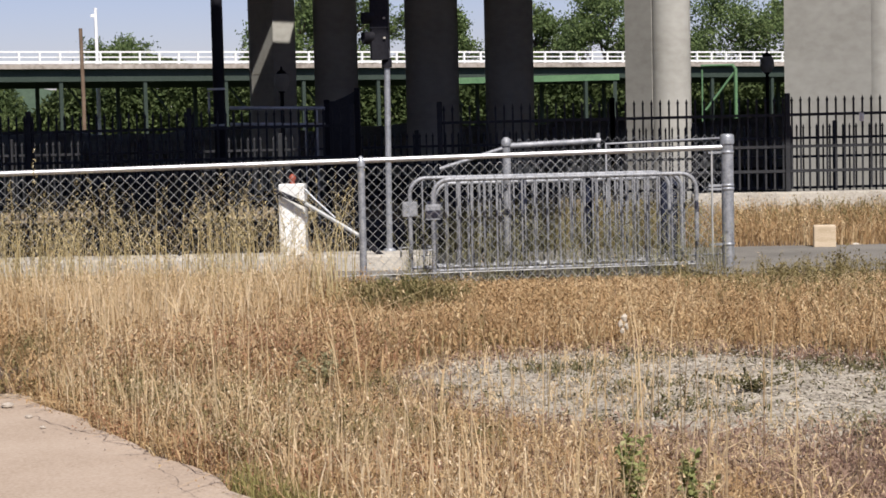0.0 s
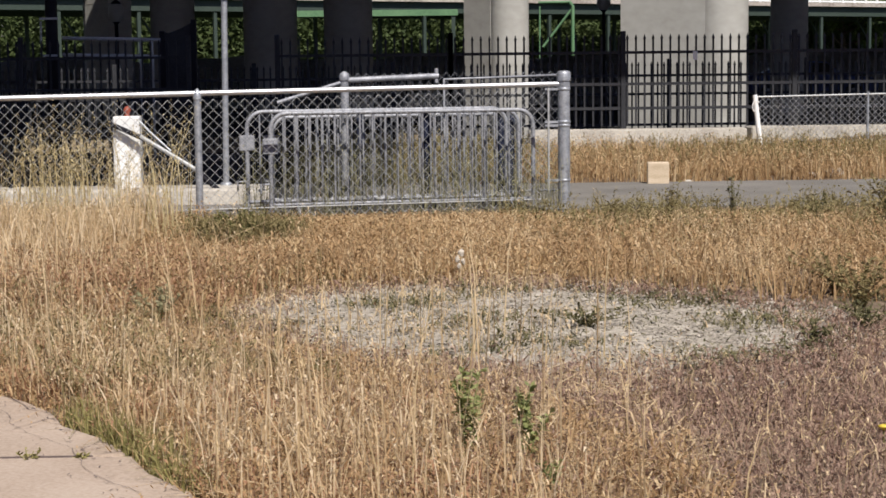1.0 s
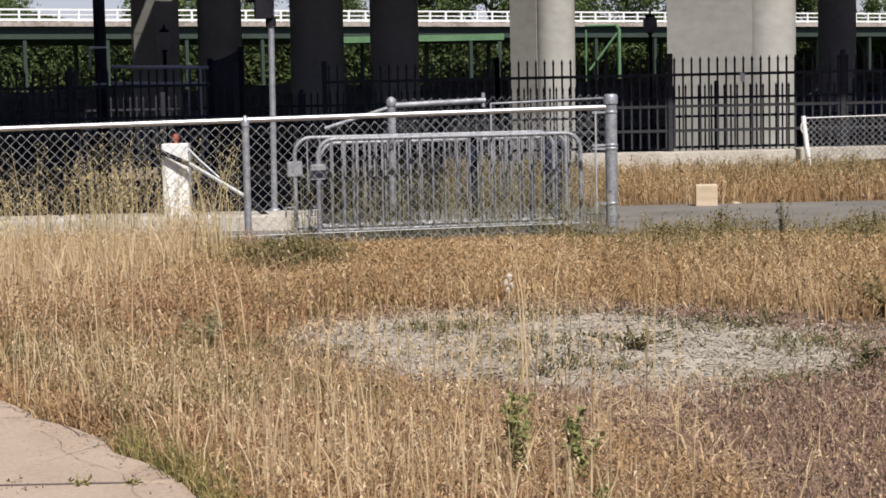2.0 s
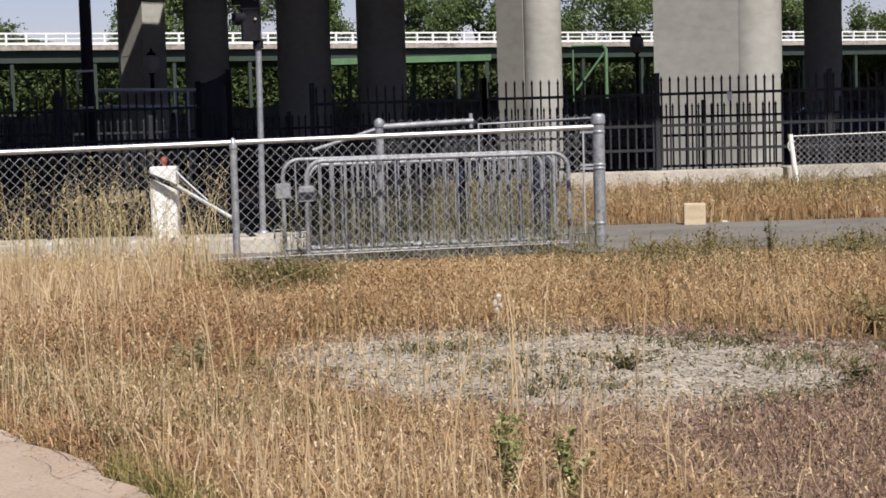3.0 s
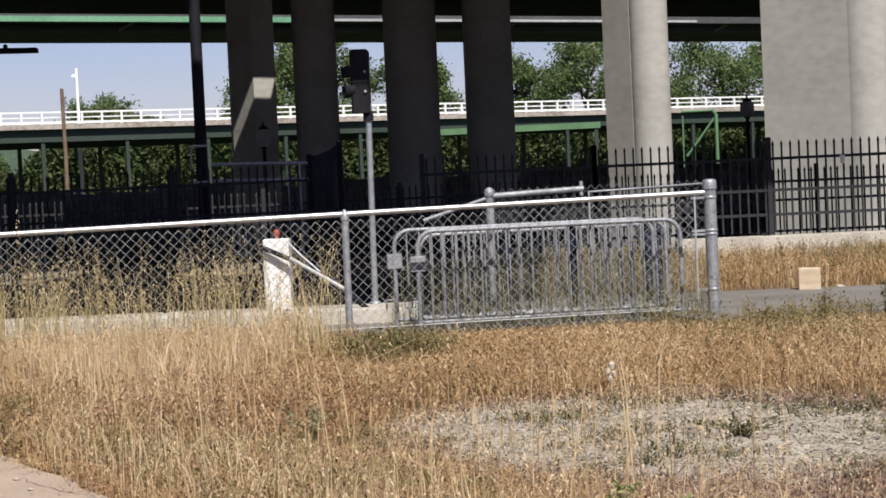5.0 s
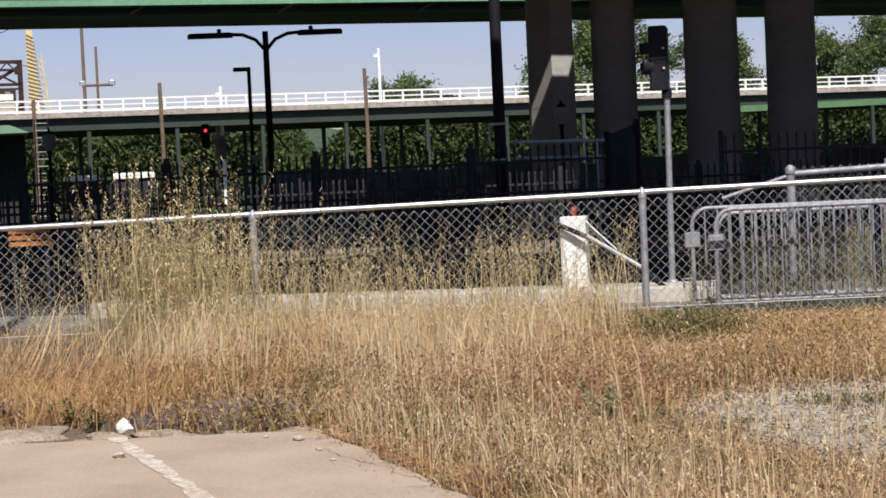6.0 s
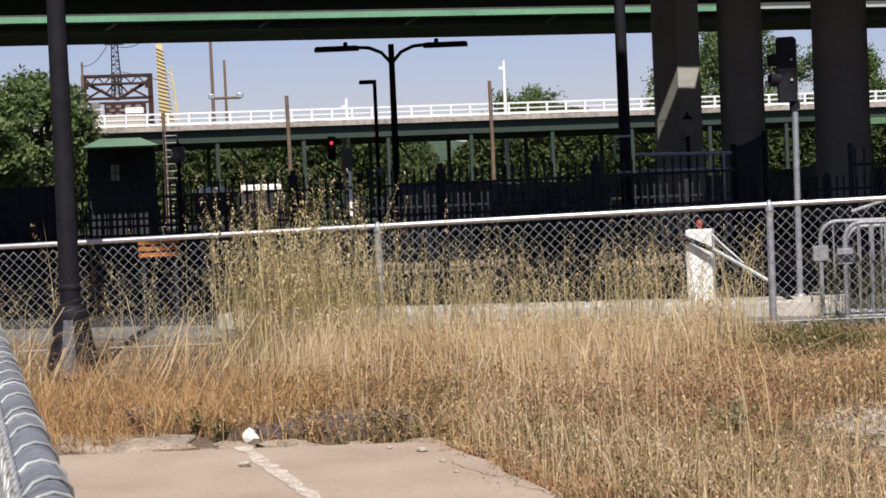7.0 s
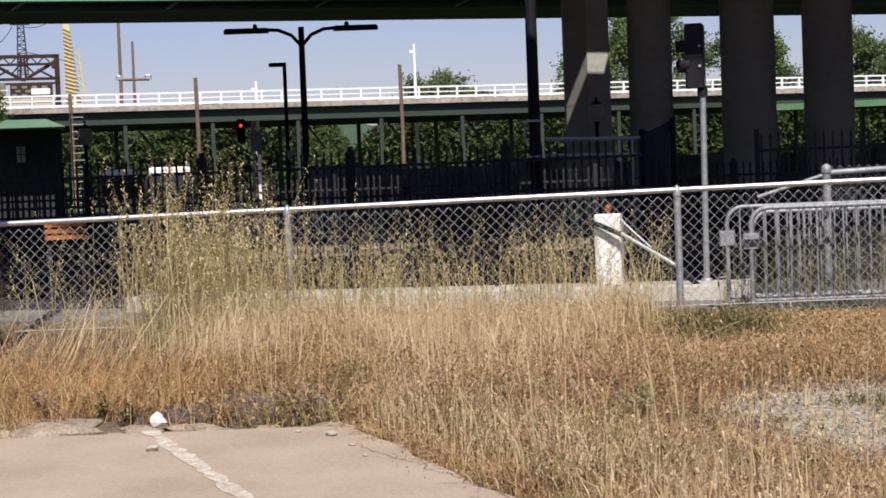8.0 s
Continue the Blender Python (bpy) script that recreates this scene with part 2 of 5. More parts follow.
# ---------------------------------------------------------------- building helpers
class Build:
    """Gathers the vertices and faces of one mesh."""

    def __init__(self):
        self.v, self.f, self.s = [], [], []

    def add(self, verts, faces, smooth=False):
        o = len(self.v)
        self.v += [tuple(p) for p in verts]
        self.f += [tuple(i + o for i in q) for q in faces]
        self.s += [smooth] * len(faces)
        return self

    def box(self, x0, y0, z0, x1, y1, z1, bevel=0.0):
        if bevel:
            b = min(bevel, (x1 - x0) / 2.2, (y1 - y0) / 2.2, (z1 - z0) / 2.2)
            return self.prism([(x0 + b, y0), (x1 - b, y0), (x1, y0 + b), (x1, y1 - b), (x1 - b, y1), (x0 + b, y1), (x0, y1 - b), (x0, y0 + b)], z0, z1, b)
        v = [(x, y, z) for z in (z0, z1) for x, y in ((x0, y0), (x1, y0), (x1, y1), (x0, y1))]
        return self.add(v, [(3, 2, 1, 0), (4, 5, 6, 7), (0, 1, 5, 4), (1, 2, 6, 5), (2, 3, 7, 6), (3, 0, 4, 7)])

    def prism(self, outline, z0, z1, top=0.0):
        """An upright prism over an outline that runs counter-clockwise, its upper edge rounded by top."""
        n = len(outline)
        cx, cy = sum(p[0] for p in outline) / n, sum(p[1] for p in outline) / n
        levels = [(z0, 0.0), (z1 - top, 0.0)] + ([(z1, top)] if top else [])
        v = []
        for z, inset in levels:
            for x, y in outline:
                d = math.hypot(x - cx, y - cy) or 1
                k = 1 - inset / d
                v.append((cx + (x - cx) * k, cy + (y - cy) * k, z))
        f = [tuple(reversed(range(n))), tuple(range(n * (len(levels) - 1), n * len(levels)))]
        for j in range(len(levels) - 1):
            f += [(j * n + i, j * n + (i + 1) % n, (j + 1) * n + (i + 1) % n, (j + 1) * n + i) for i in range(n)]
        return self.add(v, f)

    def tube(self, path, r, n=8, r1=None, caps=True):
        """A round bar along a path of points, tapering from r to r1."""
        path = [Vector(p) for p in path]
        r1 = r if r1 is None else r1
        v, f, m = [], [], len(path)
        ref = None
        for i, p in enumerate(path):
            d = (path[min(i + 1, m - 1)] - path[max(i - 1, 0)]).normalized()
            if ref is None:
                ref = Vector((0, 0, 1)) if abs(d.z) < 0.9 else Vector((1, 0, 0))
            a = d.cross(ref).normalized()
            b = a.cross(d)
            ref = b
            q = r + (r1 - r) * i / max(1, m - 1)
            v += [p + a * (q * math.cos(2 * math.pi * k / n)) + b * (q * math.sin(2 * math.pi * k / n)) for k in range(n)]
        for i in range(m - 1):
            f += [(i * n + k, (i + 1) * n + k, (i + 1) * n + (k + 1) % n, i * n + (k + 1) % n) for k in range(n)]
        self.add(v, f, True)
        if caps:
            self.add(v[:n], [tuple(range(n))])
            self.add(v[-n:], [tuple(reversed(range(n)))])
        return self

    def turned(self, profile, n=16, at=(0, 0)):
        """A body turned round an upright axis: profile of (radius, height) from below to above."""
        v = [(at[0] + r * math.cos(2 * math.pi * k / n), at[1] + r * math.sin(2 * math.pi * k / n), z) for r, z in profile for k in range(n)]
        f = [(i * n + k, i * n + (k + 1) % n, (i + 1) * n + (k + 1) % n, (i + 1) * n + k) for i in range(len(profile) - 1) for k in range(n)]
        self.add(v, f, True)
        self.add(v[:n], [tuple(reversed(range(n)))])
        return self.add(v[-n:], [tuple(range(n))])

    def blob(self, cx, cy, cz, rx, ry, rz, seed=0, rough=0.25, n=8):
        rnd = random.Random(seed)
        prof = [(math.sin(math.pi * i / 5), -math.cos(math.pi * i / 5)) for i in range(6)]
        v = []
        for r, z in prof:
            for k in range(n):
                q = 1 + rnd.uniform(-rough, rough)
                v.append((cx + rx * q * max(r, 0.05) * math.cos(2 * math.pi * k / n), cy + ry * q * max(r, 0.05) * math.sin(2 * math.pi * k / n), cz + rz * z * (1 + rnd.uniform(-rough, rough) * 0.5)))
        f = [(i * n + k, i * n + (k + 1) % n, (i + 1) * n + (k + 1) % n, (i + 1) * n + k) for i in range(5) for k in range(n)]
        f += [tuple(reversed(range(n))), tuple(range(5 * n, 6 * n))]
        return self.add(v, f)

    def mesh(self, name, material):
        me = bpy.data.meshes.new(name)
        me.from_pydata(self.v, [], self.f)
        me.polygons.foreach_set("use_smooth", self.s)
        me.materials.append(material)
        me.update()
        return me


def thing(name, at=(0, 0, 0), label="", category="", group="", kind="", turn=0):
    """An Empty at the base of a thing, which parents its parts."""
    ob = new(name)
    ob.matrix_world = pose(*at, 0, 0, turn)
    ob.empty_display_size = 0.1
    return tagged(ob, label, category, group, kind)


def part(name, b, material, parent=None, label=""):
    """Links a build as one mesh object under a thing or a part."""
    ob = new(name, b.mesh(name, material) if isinstance(b, Build) else b)
    if parent:
        ob.parent = parent
    return tagged(ob, label)


def solid(name, b, material, label="", category="", group="", kind="", at=None, turn=0):
    """A thing of a single mesh."""
    ob = new(name, b.mesh(name, material) if isinstance(b, Build) else b)
    if at:
        ob.matrix_world = pose(*at, 0, 0, turn)
    return tagged(ob, label, category, group, kind)


def arrays(name, verts, faces, material):
    me = bpy.data.meshes.new(name)
    me.from_pydata(verts.tolist(), [], faces.tolist())
    me.materials.append(material)
    me.update()
    return me


# ---------------------------------------------------------------- ground and paving
b = Build()
b.box(-2500, -300, -1.0, 2500, 3500, 0.0)
solid("ground", b, M_DIRT, "dry bare soil that reaches the horizon", "ground", kind="structure")

# pale dried mud, a low uneven sheet with a ragged outline
rnd = random.Random(3)
b = Build()
ring = []
for k in range(48):
    a = 2 * math.pi * k / 48
    q = 1 + 0.18 * math.sin(3 * a + 1) + 0.10 * math.sin(7 * a) + rnd.uniform(-0.08, 0.08)
    ring.append((0.62 + 1.55 * q * math.cos(a) - 0.15 * math.sin(a), 8.65 - 0.40 * q * math.cos(a) + 1.6 * q * math.sin(a)))
b.prism(ring, -0.1, 0.012, 0.006)
solid("dry_mud_patch", b, M_PALE, "pale cracked dry mud with sparse weeds", "bare ground", kind="structure")

# plain unseen wall added behind the viewer to keep sky light off the piers
solid("sky_blocking_wall", Build().box(-60, -12.4, -0.1, 60, -12.0, 11.0, 0.02), M_FASC, "plain unseen wall added to keep low sky light off the piers", "wall", kind="structure")

# concrete path: three slabs with a joint between them
edge = [(0.6, 2.6), (-0.05, 3.8), (-0.66, 5.2), (-1.03, 5.95), (-1.40, 6.6), (-1.80, 7.2), (-2.23, 7.95), (-2.66, 8.54)]
path = thing("concrete_path", (0, 0, 0), "tan concrete path with a broken weedy edge", "path", kind="structure")


def edge_x(y):
    for (xa, ya), (xb, yb) in zip(edge, edge[1:]):
        if ya <= y <= yb:
            return xa + (xb - xa) * (y - ya) / (yb - ya)
    return edge[0][0] if y < edge[0][1] else edge[-1][0]


def slab(y0, y1, x0):
    ys = [y0 + (y1 - y0) * i / 12 for i in range(13)]
    rr = random.Random(int(y0 * 10) + 50)
    out = [(x0, y0)] + [(edge_x(y) + rr.uniform(-0.03, 0.03), y + (0.36 * (edge_x(y) + 2.6) / 2 if i == 12 and y1 > 8 else 0)) for i, y in enumerate(ys)]
    out += [(x0, y1 - (1.0 if y1 > 8 else 0))]
    return Build().prism(out, -0.12, 0.03, 0.008)


part("slab", slab(5.652, 8.54, -6.6), M_CONC, path)
part("slab", slab(2.6, 5.632, -6.6), M_CONC, path)
part("joint_filler", Build().box(-6.6, 5.637, -0.1, -0.98, 5.648, 0.0315, 0.003), M_MULCH, path, "dark dirt in the slab joint")
part("slab", Build().box(-6.6, -4.0, -0.12, 0.6, 2.585, 0.03, 0.008), M_CONC, path)
rr = random.Random(8)
line_v, line_f = [], []
for i in range(61):
    u = 4.2 * i / 60
    c_ = -3.62 + u * 0.645
    line_v += [(c_ - 0.036 + rr.uniform(-0.02, 0.02), 8.34 - u, 0.0325), (c_ + 0.036 + rr.uniform(-0.02, 0.02), 8.355 - u, 0.0325)]
    if i:
        line_f.append((2 * i - 2, 2 * i, 2 * i + 1, 2 * i - 1))
part("painted_line", Build().add(line_v, line_f), M_PAINT, path, "worn flaking white painted line")
crack = Build()
xx, yy = -2.4, 7.9
for i in range(26):
    nx_, ny_ = xx + rr.uniform(0.0, 0.10), yy - rr.uniform(0.03, 0.10)
    crack.add([(xx, yy, 0.0335), (xx + 0.0025, yy + 0.0025, 0.0335), (nx_ + 0.0025, ny_ + 0.0025, 0.0335), (nx_, ny_, 0.0335)], [(0, 1, 2, 3)])
    xx, yy = nx_, ny_
for i in range(34):
    y_ = 6.6 - 2.2 * i / 34
    xa = edge_x(y_) - 0.17 + 0.03 * math.sin(9 * y_) + rr.uniform(-0.012, 0.012)
    w_ = rr.uniform(0.0, 0.003)
    if i:
        crack.add([(xp, yp, 0.0335), (xp + wp, yp, 0.0335), (xa + w_, y_, 0.0335), (xa, y_, 0.0335)], [(0, 1, 2, 3)])
    xp, yp, wp = xa, y_, w_
part("crack", crack, M_MULCH, path, "dark crack along the path's edge")

part("end_slab", Build().prism([(-6.5, 8.36), (-5.4, 8.46), (-4.4, 8.56), (-4.05, 8.62), (-4.1, 8.84), (-5.0, 8.87), (-6.5, 8.72)], -0.05, 0.026, 0.012), M_RUBBLE, path, "cracked concrete strip at the end of the path")
b = Build()
for i in range(46):
    x = -6.5 + rr.uniform(0, 3.9)
    y = 8.32 + 0.10 * (x + 6.5) / 2 + rr.uniform(-0.1, 0.12)
    r = rr.uniform(0.03, 0.13)
    b.blob(x, y, 0.0, r * 1.3, r * 0.6, r * 0.38, i, 0.25)
tagged(solid("broken_kerb", b, M_RUBBLE, "crumbled concrete edging half buried in dry weeds", "kerb"), kind="stuff")

b = Build()
b.box(-40, 15.75, -0.05, 40, 19.2, 0.02)
solid("road", b, M_ASPH, "grey asphalt service road", "road", kind="structure")

kerb = thing("kerb", (0, 0, 0), "pale concrete kerb blocks along the road", "kerb", kind="structure")
block = Build().box(-0.62, -0.3, 0, 0.62, 0.3, 0.17, 0.025).mesh("kerb_block", M_KERB)
for i in range(5):
    o = part("kerb_block", block, None, kerb)
    o.location = (-1.2 - 0.62 - i * 1.255, 17.0 + 0.01 * (i % 2), 0)
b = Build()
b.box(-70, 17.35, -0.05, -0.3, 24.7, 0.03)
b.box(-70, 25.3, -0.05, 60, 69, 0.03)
# lighter sheet marks the sunlit ground below the deck gaps
solid("sunlit_dirt", Build().box(-40, 27.3, 0.0, 1.0, 33.6, 0.045), M_TAN, "strip of dirt in lighter tan where sun falls beyond the picket fence", "dirt", kind="structure")
solid("track_bed", b, M_BALL, "ballast and dirt coloured dark for the shade of the viaduct", "track bed", kind="structure")

bank = Build()
bank_v, bank_f = [], []
for i in range(61):
    x = -21 + 56 * i / 60
    lift = 1.75 + 0.10 * math.sin(x * 0.9) + 0.06 * math.sin(x * 2.3)
    bank_v += [(x, 60.5, 0.0), (x, 63.0, lift * 0.7), (x, 64.5, lift), (x, 67.0, lift), (x, 69.1, 0.0)]
    if i:
        bank_f += [(5 * i - 5 + k, 5 * i + k, 5 * i + k + 1, 5 * i - 4 + k) for k in range(4)]
bank.add(bank_v, bank_f)
bank.add([bank_v[k] for k in range(5)], [(0, 1, 2, 3, 4)])
bank.add([bank_v[300 + k] for k in range(5)], [(4, 3, 2, 1, 0)])
solid("track_embankment", bank, M_BANK, "dark gravel embankment in the shade under the viaduct", "embankment", kind="structure")

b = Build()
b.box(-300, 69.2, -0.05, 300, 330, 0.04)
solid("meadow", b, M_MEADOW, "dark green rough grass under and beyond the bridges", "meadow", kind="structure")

wall = thing("retaining_wall", (0, 0, 0), "low pale concrete wall under the picket fence", "wall", kind="structure")
part("wall_section", Build().box(1.9, 24.75, 0, 4.94, 25.25, 0.40, 0.02), M_KERB, wall)
part("wall_section", Build().box(5.0, 24.75, 0, 14, 25.25, 0.42, 0.02), M_KERB, wall)
# left stretch takes the near-black concrete in place of the viaduct's shade
part("footing", Build().box(-30, 24.85, 0, 1.85, 25.15, 0.11, 0.02), M_DECK, wall, "low footing coloured dark for the shade")


# ---------------------------------------------------------------- freeway viaduct over the tracks
def pier(x, y, w, length, turn, top, lit):
    """A wall pier with a rounded nose towards the road."""
    p = thing("viaduct_pier", (x, y, 0), "tall concrete viaduct pier with a rounded nose" + (" in sunlight" if lit else " in deep shade"), "pier", "viaduct piers", turn=turn)
    r = w / 2
    part("nose", Build().turned([(r, 0), (r, top)], 32), M_PIER, p)
    part("shaft", Build().box(-r * 0.98, 0.1, 0, r * 0.98, length, top), M_PIER, p)
    return p


pier(5.90, 32.0, 0.97, 1.77, 56, 9.3, True)
pier(2.08, 32.0, 0.72, 0.80, 40, 9.3, True)
for x, w in ((-5.50, 1.10), (-3.06, 1.34), (-1.11, 1.22), (10.03, 0.94)):
    pier(x, 45.0, w, 3.0, -math.degrees(math.atan2(x, 45.0)), 9.3, False)

p = thing("viaduct_pier", (-7.0, 44.4, 0), "tall faceted concrete pier in shade with one streak of sun", "pier", "viaduct piers")
part("shaft", Build().prism([(0, 0), (0.56, 0.03), (0.0, 3.0), (-1.2, 3.4), (-0.74, 1.0)], 0, 9.3), M_PIER, p)
for z in (1.2, 3.0, 4.8):
    part("form_seam", Build().prism([(0, -0.004), (0.565, 0.026), (0.0, 2.9), (-1.2, 3.3), (-0.745, 0.996)], z, z + 0.012), M_KERB, p)

deck = thing("viaduct_deck", (0, 0, 0), "wide concrete freeway deck overhead, coloured dark for its shaded underside", "bridge deck", kind="structure")
# unseen near sections and gaps are laid out to place shade and sun patches
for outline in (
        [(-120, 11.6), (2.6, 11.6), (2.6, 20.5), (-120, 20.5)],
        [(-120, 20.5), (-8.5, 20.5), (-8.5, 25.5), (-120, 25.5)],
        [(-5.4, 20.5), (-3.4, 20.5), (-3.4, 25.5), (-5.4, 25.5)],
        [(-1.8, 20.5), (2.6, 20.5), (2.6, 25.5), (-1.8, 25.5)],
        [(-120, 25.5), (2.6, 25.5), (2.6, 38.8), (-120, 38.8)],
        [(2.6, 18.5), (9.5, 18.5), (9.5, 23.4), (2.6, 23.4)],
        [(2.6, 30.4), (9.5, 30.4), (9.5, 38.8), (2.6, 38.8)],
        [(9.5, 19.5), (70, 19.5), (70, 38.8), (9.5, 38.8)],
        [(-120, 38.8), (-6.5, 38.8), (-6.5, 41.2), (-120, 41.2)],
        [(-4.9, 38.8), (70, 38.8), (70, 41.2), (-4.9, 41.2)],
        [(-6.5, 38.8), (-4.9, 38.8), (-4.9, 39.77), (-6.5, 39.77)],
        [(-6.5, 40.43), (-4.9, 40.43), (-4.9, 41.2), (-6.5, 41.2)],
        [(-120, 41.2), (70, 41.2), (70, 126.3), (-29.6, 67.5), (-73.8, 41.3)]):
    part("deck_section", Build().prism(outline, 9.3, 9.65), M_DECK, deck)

# parallel ramp with a green fascia beyond the deck
ra, rb = Vector((-95.0, 43.0)), Vector((60.0, 135.5))
ramp_dir = (rb - ra).normalized()
ramp_n = Vector((-ramp_dir.y, ramp_dir.x))


def strip(b, a, c, off0, off1, z0, z1):
    p = [a + ramp_n * off0, c + ramp_n * off0, c + ramp_n * off1, a + ramp_n * off1]
    return b.prism([tuple(q) for q in p], z0, z1)


ramp = thing("ramp_bridge", (0, 0, 0), "dark elevated ramp with a pale green fascia", "bridge", kind="structure")
bend, stop = ra + ramp_dir * 98.0, ra + ramp_dir * 122.0
part("fascia", strip(Build(), ra, bend, -0.02, 0.3, 10.30, 10.58), M_GREEN, ramp)
part("fascia", strip(Build(), bend, stop, -0.02, 0.3, 10.37, 10.50), M_PALESTRIP, ramp, "thin pale grey fascia")
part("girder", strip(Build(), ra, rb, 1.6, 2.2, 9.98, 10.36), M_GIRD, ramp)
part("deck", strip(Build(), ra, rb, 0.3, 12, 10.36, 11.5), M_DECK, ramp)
for k in range(22):
    q = ra + ramp_dir * (6 + k * 7.4)
    q0, q1 = q + ramp_n * 1.5, q + ramp_dir * 0.55 + ramp_n * 0.9
    part("brace", Build().tube([(q0.x, q0.y, 10.06), (q1.x, q1.y, 10.36)], 0.07, 6), M_FASC, ramp)

# ---------------------------------------------------------------- far viaduct with a white railing
va, vb = Vector((-120.0, 96.8)), Vector((75.0, 205.4))
vd = (vb - va).normalized()
vn = Vector((-vd.y, vd.x))
vl = (vb - va).length


def along(b, s0, s1, o0, o1, z0, z1):
    p = [va + vd * s0 + vn * o0, va + vd * s1 + vn * o0, va + vd * s1 + vn * o1, va + vd * s0 + vn * o1]
    return b.prism([tuple(q) for q in p], z0, z1)


far = thing("far_viaduct", (0, 0, 0), "long low bridge with white railings and dark green girders", "bridge", kind="structure")
part("deck", along(Build(), 54, vl, 0, 11, 7.56, 7.95), M_PARAPET, far)
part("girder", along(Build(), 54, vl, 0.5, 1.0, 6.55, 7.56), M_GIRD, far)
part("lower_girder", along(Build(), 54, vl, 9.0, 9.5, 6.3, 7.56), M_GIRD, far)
b = Build()
for z0, z1 in ((8.86, 9.0), (8.46, 8.56), (8.0, 8.2)):
    along(b, 54, vl, 0.1, 0.2, z0, z1)
part("rail", b, M_WHITE, far, "white railing")
s = 54.0
while s < vl:
    b = along(Build(), s, s + 0.16, 0.05, 0.25, 7.95, 9.0)
    part("rail_post", b, M_WHITE, far)
    s += 1.65
for k in range(7):
    part("panel", along(Build(), 54.2 + k * 1.65, 55.6 + k * 1.65, 0.14, 0.18, 8.05, 8.9), M_BEIGE, far)
s = 64.0
while s < vl:
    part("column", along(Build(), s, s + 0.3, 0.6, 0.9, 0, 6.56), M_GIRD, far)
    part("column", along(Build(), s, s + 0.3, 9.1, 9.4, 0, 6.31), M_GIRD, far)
    c0, c1 = va + vd * (s + 0.5) + vn * 4.0, va + vd * (s + 3.0) + vn * 4.0
    part("brace", Build().tube([(c0.x, c0.y, 7.6), (c1.x, c1.y, 4.2)], 0.10, 6), M_GIRD, far)
    s += 7.0


# ---------------------------------------------------------------- wire fences
def link_mesh(x0, x1, z0, z1, pitch=0.086, r=0.0028, slope=0.0, sides=4):
    """Woven zigzag wires in the plane y = 0; slope lifts it along x."""
    b = Build()
    n = int((x1 - x0) / pitch * 2)
    m = int((z1 - z0) / pitch * 2)
    for i in range(n):
        pts = []
        for j in range(m + 1):
            k = (i + j) % 2
            x = x0 + (i + k) * pitch / 2
            pts.append((x, 0.003 * (1 if k else -1), z0 + j * pitch / 2 + slope * (x - x0)))
        b.tube(pts, r, sides, caps=False)
    return b


def fence_post(x, y, z, h, r, cap, name="fence_post", parent=None):
    p = part(name, Build().tube([(x, y, z - 0.15), (x, y, z + h)], r, 14), M_GALV, parent)
    c = Build().turned([(r * 1.18, z + h - 0.05), (r * 1.18, z + h - 0.01), (r * 1.0, z + h + 0.012), (r * 0.55, z + h + 0.03), (r * 0.2, z + h + 0.04)], 14, (x, y))
    part("cap", c, M_GALV, p)
    return p


FENCE_TURN = 11.5
fence = thing("chain_link_fence", (-1.6, 14.6, 0.0), "galvanised chain-link fence with a bright top rail in dry grass", "fence", turn=FENCE_TURN)
RISE = 0.0125                      # the rail climbs gently to the gate
L0, L1, RAIL = -9.5, 3.06, 1.085


def rail_z(x):
    return RAIL + RISE * x


part("top_rail", Build().tube([(L0, 0, rail_z(L0)), (L1 + 0.02, 0, rail_z(L1))], 0.023, 14), M_RAIL, fence)
for x in (-9.45, -6.62, -3.21, 0.0):
    fence_post(x, 0.0, 0.0, rail_z(x) - 0.0, 0.030, True, parent=fence)
x0 = L0
for x1 in (-6.62, -3.21, 0.0, 3.0):
    part("chain_link_mesh", link_mesh(x0, x1, rail_z(x0) - 1.04, rail_z(x0) - 0.01, slope=RISE), M_WIRE, fence)
    x0 = x1
part("tension_wire", Build().tube([(L0, -0.012, rail_z(L0) - 0.86), (3.0, -0.012, rail_z(3.0) - 0.98)], 0.0045, 6), M_WIRE, fence)
part("tension_bar", Build().tube([(2.98, -0.01, 0.05), (2.98, -0.01, rail_z(3) - 0.03)], 0.009, 6), M_WIRE, fence)
gp = part("gate_post", Build().tube([(3.12, 0, -0.2), (3.12, 0, 1.19)], 0.052, 20), M_GALV, fence, "thick galvanised end post")
part("cap", Build().turned([(0.060, 1.15), (0.060, 1.212), (0.054, 1.228), (0.035, 1.236), (0.01, 1.238)], 20, (3.12, 0)), M_GALV, gp)
for z in (1.08, 0.80, 0.77, 0.30, 0.06):
    part("band", Build().turned([(0.054, z - 0.012), (0.057, z - 0.008), (0.057, z + 0.008), (0.054, z + 0.012)], 20, (3.12, 0)), M_GALV, gp)
    part("strap", Build().box(2.95, -0.012, z - 0.01, 3.07, 0.006, z + 0.01), M_GALV, gp)

# near fence beside the path, its top rail laced with wire
near = thing("near_fence", (-1.635, 2.75, 0), "galvanised chain-link fence beside the path, rail laced with wire", "fence", turn=122)
part("top_rail", Build().tube([(-2.8, 0, 0.974), (6.2, 0, 0.974)], 0.025, 20), M_GALV, near)
part("chain_link_mesh", link_mesh(-2.8, 6.2, 0.02, 0.96, pitch=0.09, r=0.0015), M_WIRE, near)
for x in (-2.7, 1.75, 6.1):
    fence_post(x, 0.03, 0.0, 0.93, 0.03, True, parent=near)
turns = [(0.10 * k / 12 - 0.05, 0.0275 * math.cos(k * 0.55), 0.974 + 0.0275 * math.sin(k * 0.55)) for k in range(13)]
